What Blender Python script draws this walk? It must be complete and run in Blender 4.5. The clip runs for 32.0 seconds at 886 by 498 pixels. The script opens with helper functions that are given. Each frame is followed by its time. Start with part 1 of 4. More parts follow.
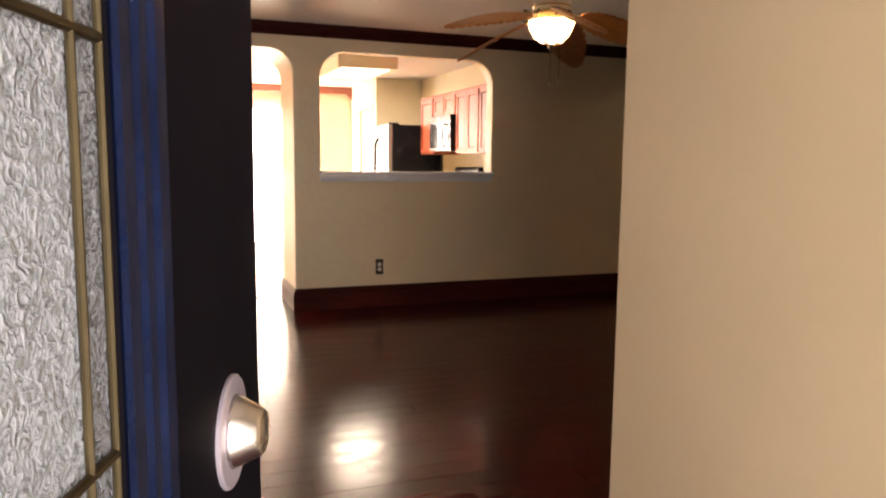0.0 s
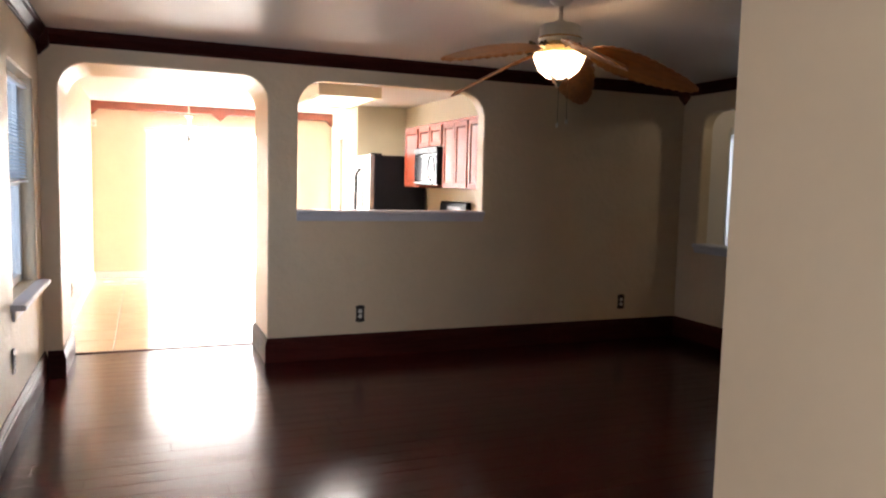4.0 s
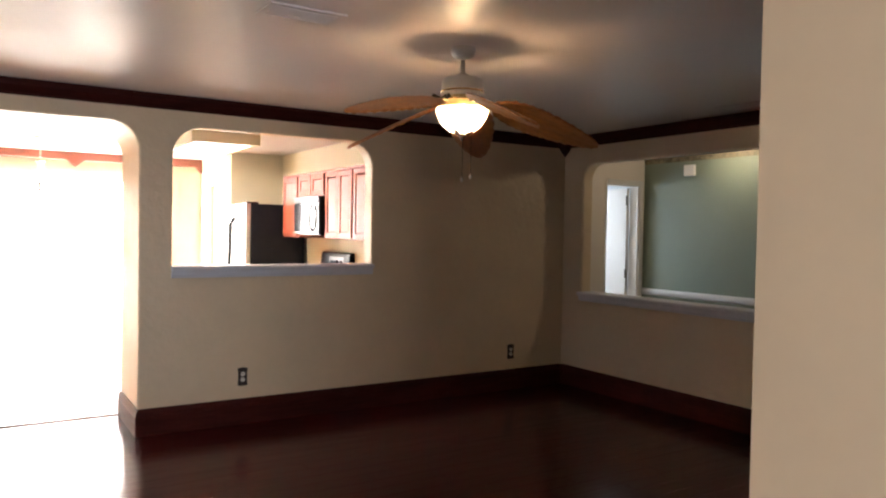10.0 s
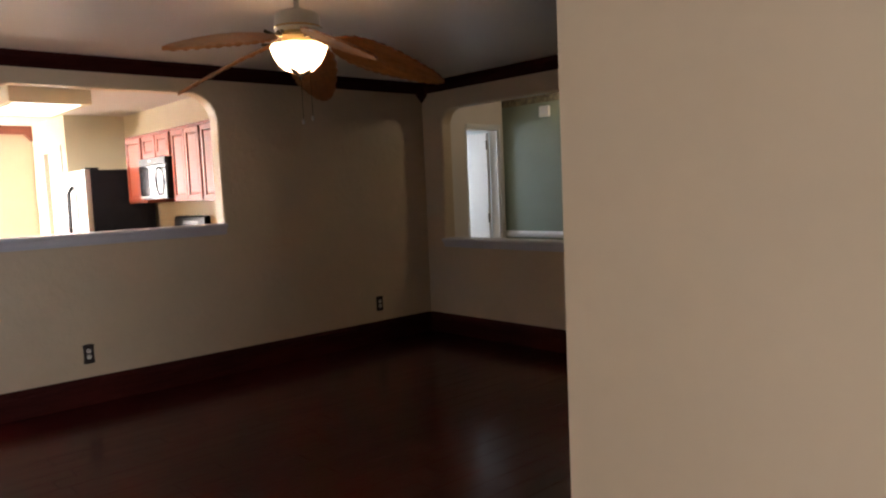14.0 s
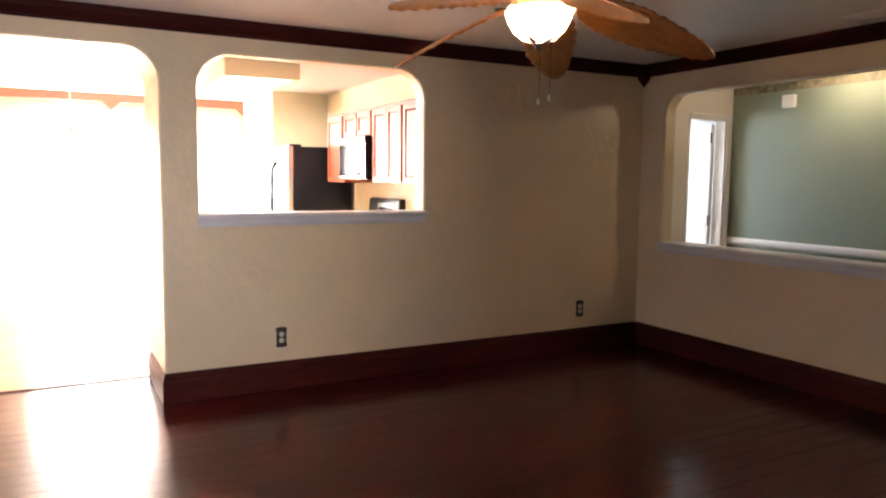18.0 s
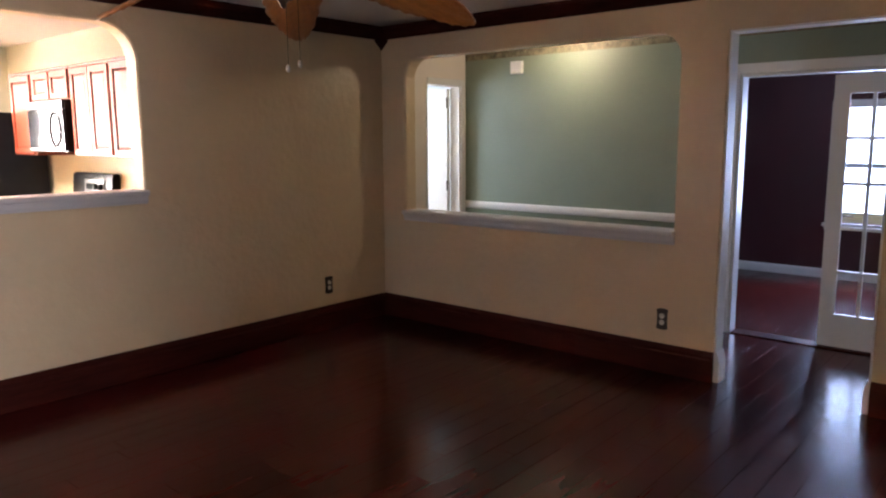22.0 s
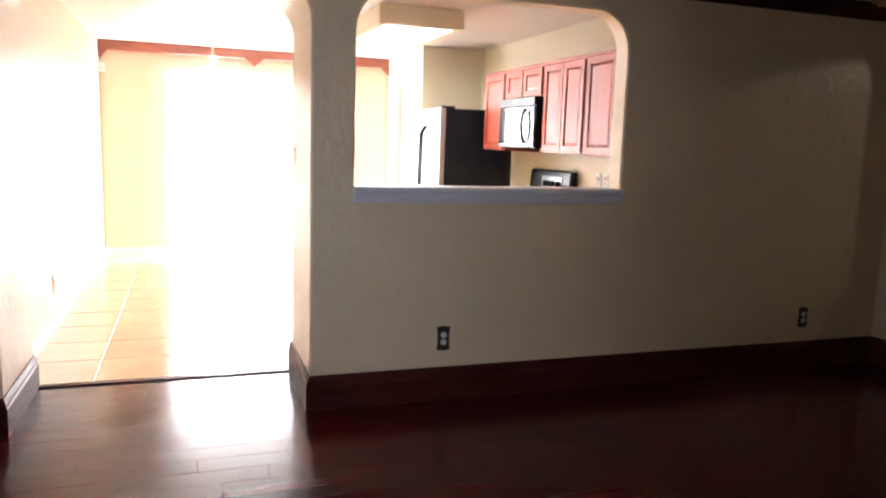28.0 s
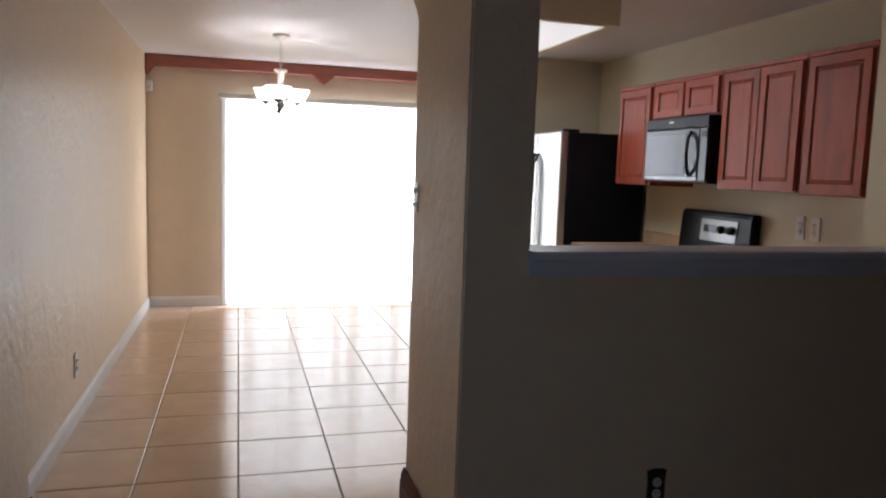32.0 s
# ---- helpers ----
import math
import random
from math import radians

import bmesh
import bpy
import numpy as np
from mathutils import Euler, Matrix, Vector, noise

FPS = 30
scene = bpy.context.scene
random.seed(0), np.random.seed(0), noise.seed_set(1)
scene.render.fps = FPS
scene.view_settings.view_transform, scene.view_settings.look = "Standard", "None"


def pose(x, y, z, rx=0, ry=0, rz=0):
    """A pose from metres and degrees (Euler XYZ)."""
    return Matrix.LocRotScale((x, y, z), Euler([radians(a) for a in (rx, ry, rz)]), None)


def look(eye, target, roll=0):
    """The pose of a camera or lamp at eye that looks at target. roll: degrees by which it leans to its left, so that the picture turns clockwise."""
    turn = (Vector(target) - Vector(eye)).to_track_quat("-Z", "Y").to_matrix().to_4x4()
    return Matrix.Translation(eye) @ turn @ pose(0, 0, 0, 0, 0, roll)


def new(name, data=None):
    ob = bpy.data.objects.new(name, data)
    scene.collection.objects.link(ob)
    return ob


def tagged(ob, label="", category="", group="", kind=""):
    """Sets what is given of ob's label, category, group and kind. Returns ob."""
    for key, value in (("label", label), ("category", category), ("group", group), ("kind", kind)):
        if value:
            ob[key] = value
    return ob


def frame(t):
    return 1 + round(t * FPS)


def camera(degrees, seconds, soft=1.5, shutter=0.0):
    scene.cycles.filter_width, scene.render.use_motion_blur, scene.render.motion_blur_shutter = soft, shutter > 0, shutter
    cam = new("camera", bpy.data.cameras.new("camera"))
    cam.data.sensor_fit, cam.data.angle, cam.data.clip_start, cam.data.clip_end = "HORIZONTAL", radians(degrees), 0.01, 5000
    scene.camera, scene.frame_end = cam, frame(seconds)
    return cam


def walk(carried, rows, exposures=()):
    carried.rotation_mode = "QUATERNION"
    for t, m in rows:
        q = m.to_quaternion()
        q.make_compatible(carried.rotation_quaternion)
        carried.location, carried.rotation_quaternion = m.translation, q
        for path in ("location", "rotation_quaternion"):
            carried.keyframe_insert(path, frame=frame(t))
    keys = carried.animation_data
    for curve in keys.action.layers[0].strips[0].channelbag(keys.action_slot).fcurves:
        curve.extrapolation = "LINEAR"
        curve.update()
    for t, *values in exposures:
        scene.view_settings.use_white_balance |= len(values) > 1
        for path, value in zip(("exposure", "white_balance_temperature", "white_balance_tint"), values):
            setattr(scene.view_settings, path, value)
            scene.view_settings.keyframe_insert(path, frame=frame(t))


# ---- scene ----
cam = camera(62.5, 32.0, soft=2.2)
PATH = [
    (0, (-0.228, -0.733, 1.292), (0.470, 1.126, 1.054), 0.6),
    (0.5, (-0.194, -0.695, 1.300), (0.525, 1.163, 1.119), 0.6),
    (1, (-0.163, -0.558, 1.373), (0.535, 1.302, 1.144), 1.1),
    (1.5, (-0.156, -0.513, 1.394), (0.551, 1.346, 1.188), 0.5),
    (2, (-0.156, -0.440, 1.400), (0.639, 1.388, 1.241), 0.9),
    (2.5, (-0.149, -0.387, 1.405), (0.667, 1.432, 1.242), 0.0),
    (4.5, (-0.069, -0.141, 1.444), (0.644, 1.719, 1.267), 2.1),
    (5, (0.020, -0.053, 1.486), (0.600, 1.854, 1.323), 0.8),
    (5.5, (0.013, 0.092, 1.475), (0.537, 2.016, 1.318), 2.2),
    (6, (-0.049, 0.203, 1.468), (0.613, 2.088, 1.377), 2.3),
    (6.5, (-0.121, 0.321, 1.489), (0.604, 2.181, 1.359), 3.1),
    (7, (-0.140, 0.422, 1.465), (0.629, 2.265, 1.348), 0.6),
    (7.5, (-0.139, 0.467, 1.454), (0.651, 2.297, 1.297), 1.2),
    (8, (-0.175, 0.455, 1.472), (0.667, 2.269, 1.448), 1.7),
    (8.5, (-0.163, 0.466, 1.461), (0.772, 2.234, 1.450), 2.1),
    (9, (-0.181, 0.410, 1.464), (0.783, 2.162, 1.439), 2.8),
    (9.5, (-0.181, 0.230, 1.452), (0.845, 1.946, 1.383), 3.7),
    (10, (-0.185, 0.052, 1.485), (0.890, 1.738, 1.435), 1.0),
    (10.5, (-0.157, 0.055, 1.470), (0.941, 1.724, 1.374), -1.5),
    (11, (-0.118, 0.037, 1.437), (1.058, 1.651, 1.323), -1.5),
    (11.5, (-0.107, 0.031, 1.427), (1.120, 1.603, 1.268), -1.3),
    (12, (-0.126, 0.072, 1.453), (1.129, 1.623, 1.302), -1.5),
    (12.5, (-0.112, 0.008, 1.476), (1.240, 1.453, 1.192), -1.8),
    (13, (-0.159, 0.004, 1.472), (1.267, 1.393, 1.281), -2.8),
    (13.5, (-0.095, 0.038, 1.415), (1.255, 1.503, 1.243), -3.2),
    (15.5, (0.122, 0.191, 1.394), (1.456, 1.673, 1.239), -1.2),
    (16, (0.155, 0.233, 1.417), (1.342, 1.836, 1.277), -2.5),
    (16.5, (0.182, 0.310, 1.424), (1.334, 1.941, 1.297), 0.0),
    (17, (0.158, 0.405, 1.433), (1.278, 2.056, 1.289), 0.8),
    (17.5, (0.156, 0.600, 1.436), (1.194, 2.300, 1.253), 0.4),
    (18, (0.138, 0.709, 1.439), (1.090, 2.457, 1.245), 0.6),
    (18.5, (0.205, 0.809, 1.455), (1.190, 2.536, 1.239), 1.2),
    (19, (0.243, 0.942, 1.466), (1.176, 2.692, 1.209), 0.9),
    (19.5, (0.250, 0.997, 1.459), (1.241, 2.713, 1.186), 0.8),
    (20, (0.214, 0.937, 1.508), (1.378, 2.536, 1.208), 0.2),
    (20.5, (0.202, 1.028, 1.511), (1.507, 2.512, 1.203), 0.6),
    (21, (0.219, 1.050, 1.521), (1.598, 2.466, 1.214), 0.1),
    (21.5, (0.271, 1.078, 1.516), (1.721, 2.423, 1.214), -0.3),
    (22, (0.291, 1.085, 1.510), (1.796, 2.367, 1.210), -0.3),
    (22.5, (0.294, 1.075, 1.519), (1.803, 2.352, 1.219), -0.3),
    (23, (0.251, 1.095, 1.509), (1.726, 2.413, 1.215), 0.1),
    (23.5, (0.240, 1.103, 1.512), (1.709, 2.431, 1.226), 0.1),
    (24, (0.209, 1.069, 1.506), (1.615, 2.464, 1.226), 0.3),
    (24.5, (0.119, 1.101, 1.512), (1.453, 2.562, 1.220), 0.2),
    (26.5, (0.135, 1.363, 1.455), (1.139, 3.069, 1.168), -0.1),
    (27, (0.201, 1.444, 1.474), (1.063, 3.229, 1.205), 0.2),
    (27.5, (0.228, 1.539, 1.467), (0.949, 3.382, 1.178), 0.7),
    (28, (0.191, 1.754, 1.438), (0.839, 3.624, 1.149), 1.9),
    (28.5, (0.167, 1.963, 1.459), (0.836, 3.829, 1.193), 1.3),
    (29, (0.161, 2.158, 1.441), (0.804, 4.038, 1.217), 2.6),
    (29.5, (0.179, 2.387, 1.449), (0.752, 4.294, 1.269), 1.3),
    (30, (0.175, 2.546, 1.444), (0.706, 4.464, 1.243), 2.6),
    (30.5, (0.130, 2.737, 1.444), (0.711, 4.642, 1.257), 2.9),
    (31, (0.087, 2.941, 1.453), (0.695, 4.834, 1.236), 3.0),
    (31.5, (0.088, 3.109, 1.448), (0.689, 5.003, 1.224), 3.4),
    (32, (0.082, 3.321, 1.450), (0.622, 5.235, 1.232), 1.9),
]
EXPOSURES = [(0, -0.82, 8200, 21), (1, -1.3, 6800, 18), (2.5, -1.1, 6400, 17), (5, -1.0, 6300, 16), (6, -1.45, 6500, 17), (9, -1.25, 6600, 18), (10, -0.7, 6600, 17), (11, -0.6, 6800, 18), (12, -0.85, 6800, 19), (13, -1.5, 6800, 19), (15.5, -0.6, 6500, 18), (16.2, -0.5, 6500, 18), (17, -0.22, 6800, 20), (18, 0.03, 6900, 20), (19, 0.0, 7000, 21), (21, -0.05, 6500, 19), (23, -0.05, 6700, 21), (27, 0.1, 6500, 17), (28, -0.9, 5900, 14), (29, -1.2, 5600, 13), (29.6, -2.1, 5500, 12), (30.2, -3.05, 5500, 12), (31, -3.2, 5550, 13), (32, -3.35, 5550, 13)]
walk(cam, [(t, look(e, g, r)) for t, e, g, r in PATH], EXPOSURES)

# ---- light ----
world = bpy.data.worlds.new("sky")
scene.world = world
world.use_nodes = True
wn = world.node_tree
sky = wn.nodes.new("ShaderNodeTexSky")
sky.sky_type = 'NISHITA'
sky.sun_disc = False
sky.sun_elevation = radians(76)
sky.sun_rotation = radians(0)
wn.nodes["Background"].inputs["Strength"].default_value = 0.12
wn.links.new(sky.outputs[0], wn.nodes["Background"].inputs["Color"])


def lamp(name, kind, m, energy, color, **more):
    data = bpy.data.lights.new(name, kind)
    data.energy, data.color = energy, color
    if kind == 'AREA':
        data.shape = 'RECTANGLE'
        data.size, data.size_y = more["size"]
    if kind == 'POINT':
        data.shadow_soft_size = more["soft"]
    if kind == 'SUN':
        data.angle = radians(0.53)
    ob = new(name, data)
    ob.matrix_world = m
    return ob


DAY = (1.0, 0.98, 0.97)
lamp("sun", 'SUN', look((0, 10, 40), (0, 0, 0)), 3.0, (1.0, 0.96, 0.9))
lamp("patio_door_daylight", 'AREA', look((0.94, 10.975, 1.07), (0.94, 5, 1.07)), 3700, DAY, size=(1.86, 2.02))
lamp("side_window_daylight", 'AREA', look((-1.06, 4.66, 1.37), (3, 4.66, 1.37)), 24, (0.60, 0.79, 1.0), size=(1.0, 1.3))
lamp("front_door_daylight", 'AREA', look((-0.05, -1.70, 1.1), (-0.05, 3, 1.1)), 145, (0.87, 0.93, 1.0), size=(0.9, 2.0))
lamp("red_room_daylight", 'AREA', look((8.95, 2.24, 1.3), (5, 2.24, 1.2)), 150, (0.46, 0.64, 1.0), size=(1.35, 1.18))
lamp("small_room_daylight", 'AREA', look((5.05, 7.30, 1.5), (5.7, 5.9, 1.2)), 85, (0.70, 0.87, 1.0), size=(0.8, 1.2))
lamp("hall_downlight", 'POINT', pose(5.60, 4.38, 2.29), 13, (1.0, 0.84, 0.58), soft=0.06)
lamp("fan_bulb", 'POINT', pose(1.885, 3.14, 2.050), 48, (1.0, 0.68, 0.36), soft=0.034)
for k in range(3):
    a = radians(20 + 120 * k)
    lamp("chandelier_bulb", 'POINT', pose(0.40 + 0.142 * math.cos(a), 9.32 + 0.142 * math.sin(a), 1.985), 75, (1.0, 0.94, 0.82), soft=0.026)
lamp("kitchen_tubes", 'AREA', look((1.865, 7.82, 2.285), (1.865, 7.82, 0)), 150, (1.0, 0.96, 0.86), size=(0.54, 1.06))

# ---- materials ----


def mat(name, base, rough=0.5, metal=0.0, spread=0.08, scale=6.0, bump=0.1, bump_scale=60.0, rand=0.0,
        coat=0.0, trans=0.0, stretch=(1, 1, 1), emit=0.0, wear=0.0, depth=0.002, spec=0.5):
    """A surface with colour variation at two scales, fine relief and uneven gloss."""
    m = bpy.data.materials.new(name)
    m.use_nodes = True
    n, l = m.node_tree.nodes, m.node_tree.links
    p = n["Principled BSDF"]
    co = n.new("ShaderNodeTexCoord")
    mp = n.new("ShaderNodeMapping")
    mp.inputs["Scale"].default_value = stretch
    l.new(co.outputs["Object"], mp.inputs["Vector"])
    if rand:
        info = n.new("ShaderNodeObjectInfo")
        sc = n.new("ShaderNodeVectorMath")
        sc.operation = 'SCALE'
        sc.inputs[0].default_value = (37, 61, 17)
        l.new(info.outputs["Random"], sc.inputs["Scale"])
        l.new(sc.outputs[0], mp.inputs["Location"])
    big = n.new("ShaderNodeTexNoise")
    big.inputs["Scale"].default_value = scale
    big.inputs["Detail"].default_value = 5
    fine = n.new("ShaderNodeTexNoise")
    fine.inputs["Scale"].default_value = bump_scale
    fine.inputs["Detail"].default_value = 4
    l.new(mp.outputs[0], big.inputs["Vector"])
    l.new(mp.outputs[0], fine.inputs["Vector"])
    add = n.new("ShaderNodeMath")
    add.operation = 'MULTIPLY_ADD'
    l.new(fine.outputs["Fac"], add.inputs[0])
    add.inputs[1].default_value = 0.4
    l.new(big.outputs["Fac"], add.inputs[2])
    ramp = n.new("ShaderNodeMapRange")
    ramp.inputs["From Min"].default_value, ramp.inputs["From Max"].default_value = 0.4, 1.0
    ramp.inputs["To Min"].default_value, ramp.inputs["To Max"].default_value = 1 - spread, 1 + spread
    l.new(add.outputs[0], ramp.inputs["Value"])
    fac = ramp.outputs[0]
    if rand:
        r2 = n.new("ShaderNodeMapRange")
        r2.inputs["To Min"].default_value, r2.inputs["To Max"].default_value = 1 - rand, 1 + rand
        l.new(info.outputs["Random"], r2.inputs["Value"])
        mul = n.new("ShaderNodeMath")
        mul.operation = 'MULTIPLY'
        l.new(fac, mul.inputs[0])
        l.new(r2.outputs[0], mul.inputs[1])
        fac = mul.outputs[0]
    tint = n.new("ShaderNodeVectorMath")
    tint.operation = 'SCALE'
    tint.inputs[0].default_value = base
    l.new(fac, tint.inputs["Scale"])
    l.new(tint.outputs[0], p.inputs["Base Color"])
    rr = n.new("ShaderNodeMapRange")
    rr.inputs["From Min"].default_value, rr.inputs["From Max"].default_value = 0.2, 0.8
    rr.inputs["To Min"].default_value, rr.inputs["To Max"].default_value = max(0.02, rough - 0.07 - wear), min(1, rough + 0.07)
    l.new(big.outputs["Fac"], rr.inputs["Value"])
    l.new(rr.outputs[0], p.inputs["Roughness"])
    p.inputs["Metallic"].default_value = metal
    p.inputs["Specular IOR Level"].default_value = spec
    p.inputs["Coat Weight"].default_value = coat
    p.inputs["Coat Roughness"].default_value = 0.12
    p.inputs["Transmission Weight"].default_value = trans
    if bump:
        b = n.new("ShaderNodeBump")
        b.inputs["Strength"].default_value = bump
        b.inputs["Distance"].default_value = depth
        l.new(add.outputs[0], b.inputs["Height"])
        l.new(b.outputs[0], p.inputs["Normal"])
    if emit:
        p.inputs["Emission Color"].default_value = (*base, 1)
        p.inputs["Emission Strength"].default_value = emit
    return m


def sheer(name, color, through_part):
    """Thin fabric or plastic that lets daylight through."""
    m = bpy.data.materials.new(name)
    m.use_nodes = True
    n, l = m.node_tree.nodes, m.node_tree.links
    out = n["Material Output"]
    tr = n.new("ShaderNodeBsdfTranslucent")
    df = n.new("ShaderNodeBsdfDiffuse")
    no = n.new("ShaderNodeTexNoise")
    no.inputs["Scale"].default_value = 40
    mr = n.new("ShaderNodeMapRange")
    mr.inputs["To Min"].default_value, mr.inputs["To Max"].default_value = 0.9, 1.06
    sc = n.new("ShaderNodeVectorMath")
    sc.operation = 'SCALE'
    sc.inputs[0].default_value = color
    l.new(no.outputs["Fac"], mr.inputs["Value"])
    l.new(mr.outputs[0], sc.inputs["Scale"])
    mx = n.new("ShaderNodeMixShader")
    mx.inputs[0].default_value = through_part
    l.new(sc.outputs[0], tr.inputs[0])
    l.new(sc.outputs[0], df.inputs[0])
    l.new(df.outputs[0], mx.inputs[1])
    l.new(tr.outputs[0], mx.inputs[2])
    l.new(mx.outputs[0], out.inputs[0])
    return m


def glassy(name, color=(1, 1, 1), rough=0.0, bump=0.0, bscale=30, clear=1.0, mottle=0.0, stretch=(1, 1, 1)):
    m = bpy.data.materials.new(name)
    m.use_nodes = True
    n, l = m.node_tree.nodes, m.node_tree.links
    p = n["Principled BSDF"]
    p.inputs["Base Color"].default_value = (*color, 1)
    p.inputs["Roughness"].default_value = rough
    p.inputs["Transmission Weight"].default_value = clear
    p.inputs["IOR"].default_value = 1.45
    if bump:
        co = n.new("ShaderNodeTexCoord")
        vo = n.new("ShaderNodeTexNoise")
        vo.inputs["Scale"].default_value = bscale
        vo.inputs["Detail"].default_value = 3
        vo.inputs["Distortion"].default_value = 1.5
        b = n.new("ShaderNodeBump")
        b.inputs["Strength"].default_value = bump
        b.inputs["Distance"].default_value = 0.004
        mp = n.new("ShaderNodeMapping")
        mp.inputs["Scale"].default_value = stretch
        l.new(co.outputs["Object"], mp.inputs["Vector"])
        l.new(mp.outputs[0], vo.inputs["Vector"])
        l.new(vo.outputs["Fac"], b.inputs["Height"])
        if mottle:
            mr = n.new("ShaderNodeMapRange")
            mr.inputs["From Min"].default_value, mr.inputs["From Max"].default_value = 0.40, 0.60
            mr.inputs["To Min"].default_value, mr.inputs["To Max"].default_value = 1 - mottle, 1 + mottle
            sc = n.new("ShaderNodeVectorMath")
            sc.operation = 'SCALE'
            sc.inputs[0].default_value = color
            l.new(vo.outputs["Fac"], mr.inputs["Value"])
            l.new(mr.outputs[0], sc.inputs["Scale"])
            l.new(sc.outputs[0], p.inputs["Base Color"])
        l.new(b.outputs[0], p.inputs["Normal"])
    return m


M_WALL = mat("cream_wall_paint", (0.67, 0.525, 0.35), 0.365, spec=0.38, spread=0.035, scale=5.0, bump=0.9, bump_scale=20, depth=0.0095, wear=0.0)
M_ENTRY = mat("smooth_cream_wall_paint", (0.67, 0.525, 0.35), 0.38, spec=0.38, spread=0.035, scale=3.0, bump=0.25, bump_scale=30, depth=0.003)
# The wall cream again, desaturated to imitate highlights bleached by the patio daylight.
M_DINING = mat("daylight_washed_cream_paint", (0.67, 0.565, 0.435), 0.42, spread=0.035, scale=5.0, bump=0.5, bump_scale=26, depth=0.005)
M_CEIL = mat("ceiling_paint", (0.62, 0.56, 0.52), 0.42, spread=0.04, scale=3, bump=0.4, bump_scale=40, depth=0.005)
M_KITWALL = mat("kitchen_wall_paint", (0.68, 0.62, 0.45), 0.5, spread=0.04, scale=3, bump=0.25, bump_scale=40, depth=0.004)
M_GREEN = mat("sage_green_paint", (0.24, 0.29, 0.225), 0.5, spread=0.05, scale=3, bump=0.2, bump_scale=60)
M_BORDER = mat("wallpaper_border", (0.20, 0.17, 0.11), 0.6, spread=0.75, scale=18, bump=0.1, bump_scale=55)
M_RED = mat("dark_red_paint", (0.055, 0.004, 0.010), 0.5, spread=0.06, scale=3, bump=0.2, bump_scale=50)
M_HALL = mat("light_hall_paint", (0.80, 0.72, 0.65), 0.45, spread=0.03, scale=3, bump=0.2, bump_scale=40)
M_PALE = mat("pale_blue_white_paint", (0.72, 0.78, 0.80), 0.5, spread=0.03, scale=3, bump=0.15)
M_TRIM = mat("dark_cherry_trim", (0.042, 0.008, 0.006), 0.45, spec=0.06, spread=0.35, scale=5, bump=0.2, bump_scale=40, stretch=(1, 1, 8))
M_BEAM = mat("red_brown_beam", (0.20, 0.055, 0.032), 0.45, spread=0.3, scale=5, bump=0.25, bump_scale=40, stretch=(1, 5, 5))
M_WHITE = mat("white_gloss_paint", (0.78, 0.77, 0.76), 0.36, spread=0.03, scale=4, bump=0.06, bump_scale=30)
M_SILL = mat("sill_paint", (0.66, 0.64, 0.66), 0.36, spread=0.05, scale=4, bump=0.08, bump_scale=30)
M_PLANK = mat("dark_cherry_plank", (0.050, 0.0056, 0.0046), 0.20, spec=0.15, spread=0.12, scale=1.6, bump=0.006, bump_scale=8, rand=0.14, stretch=(1, 9, 1), coat=0.0, depth=0.0022)
M_GAP = mat("plank_joint_shadow", (0.012, 0.004, 0.004), 0.7, bump=0)
M_TILE = mat("tan_ceramic_tile", (0.56, 0.395, 0.265), 0.16, spread=0.10, scale=5, bump=0.06, bump_scale=14, rand=0.06, coat=0.3)
M_GROUT = mat("brown_grout", (0.16, 0.11, 0.08), 0.85, spread=0.15, scale=20, bump=0.3)
M_NAVY = mat("near_black_navy_paint", (0.0035, 0.003, 0.0045), 0.6, spec=0.02, spread=0.25, scale=8, bump=0.12, bump_scale=50)
M_NAVYTRIM = mat("navy_blue_moulding", (0.002, 0.006, 0.023), 0.25, spread=0.6, scale=14, bump=0.15, bump_scale=50, spec=0.3)
M_NICKEL = mat("brushed_nickel", (0.62, 0.57, 0.52), 0.26, metal=1.0, spread=0.06, scale=30, bump=0.05, bump_scale=200)
M_BRASS = mat("aged_brass_came", (0.09, 0.07, 0.04), 0.45, metal=1.0, spread=0.25, scale=20, bump=0.1)
M_GILT = mat("polished_brass", (0.70, 0.50, 0.24), 0.2, metal=1.0, spread=0.1, scale=20, bump=0.05)
M_TEXGLASS = glassy("pebbled_glass", (0.48, 0.52, 0.56), 0.16, bump=1.0, bscale=260, clear=0.5, mottle=0.24)
M_RIPPLEGLASS = glassy("rippled_glass", (0.40, 0.42, 0.45), 0.08, bump=1.0, bscale=240, clear=0.6, mottle=0.30, stretch=(1, 1, 1.6))
M_GLASS = glassy("clear_glass")
M_BLIND = sheer("white_blind_vane", (0.86, 0.85, 0.80), 0.55)
M_MINI = sheer("mini_blind_slat", (0.80, 0.84, 0.88), 0.4)
M_SHADE = sheer("frosted_glass_shade", (0.95, 0.90, 0.80), 0.6)
M_CAB = mat("cherry_cabinet_wood", (0.25, 0.056, 0.031), 0.45, spec=0.2, spread=0.28, scale=3, bump=0.12, bump_scale=30, rand=0.10, stretch=(6, 6, 1))
M_LAM = mat("tan_laminate", (0.50, 0.34, 0.20), 0.35, spread=0.15, scale=14, bump=0.03)
M_BLACK = mat("black_enamel", (0.005, 0.005, 0.006), 0.42, spec=0.10, spread=0.2, scale=8, bump=0.03)
M_STEEL = mat("stainless_steel", (0.62, 0.62, 0.60), 0.30, metal=1.0, spread=0.04, scale=3, bump=0)
M_DSTEEL = mat("dark_steel", (0.20, 0.20, 0.20), 0.35, metal=0.9, spread=0.05, scale=12, bump=0.03, bump_scale=200)
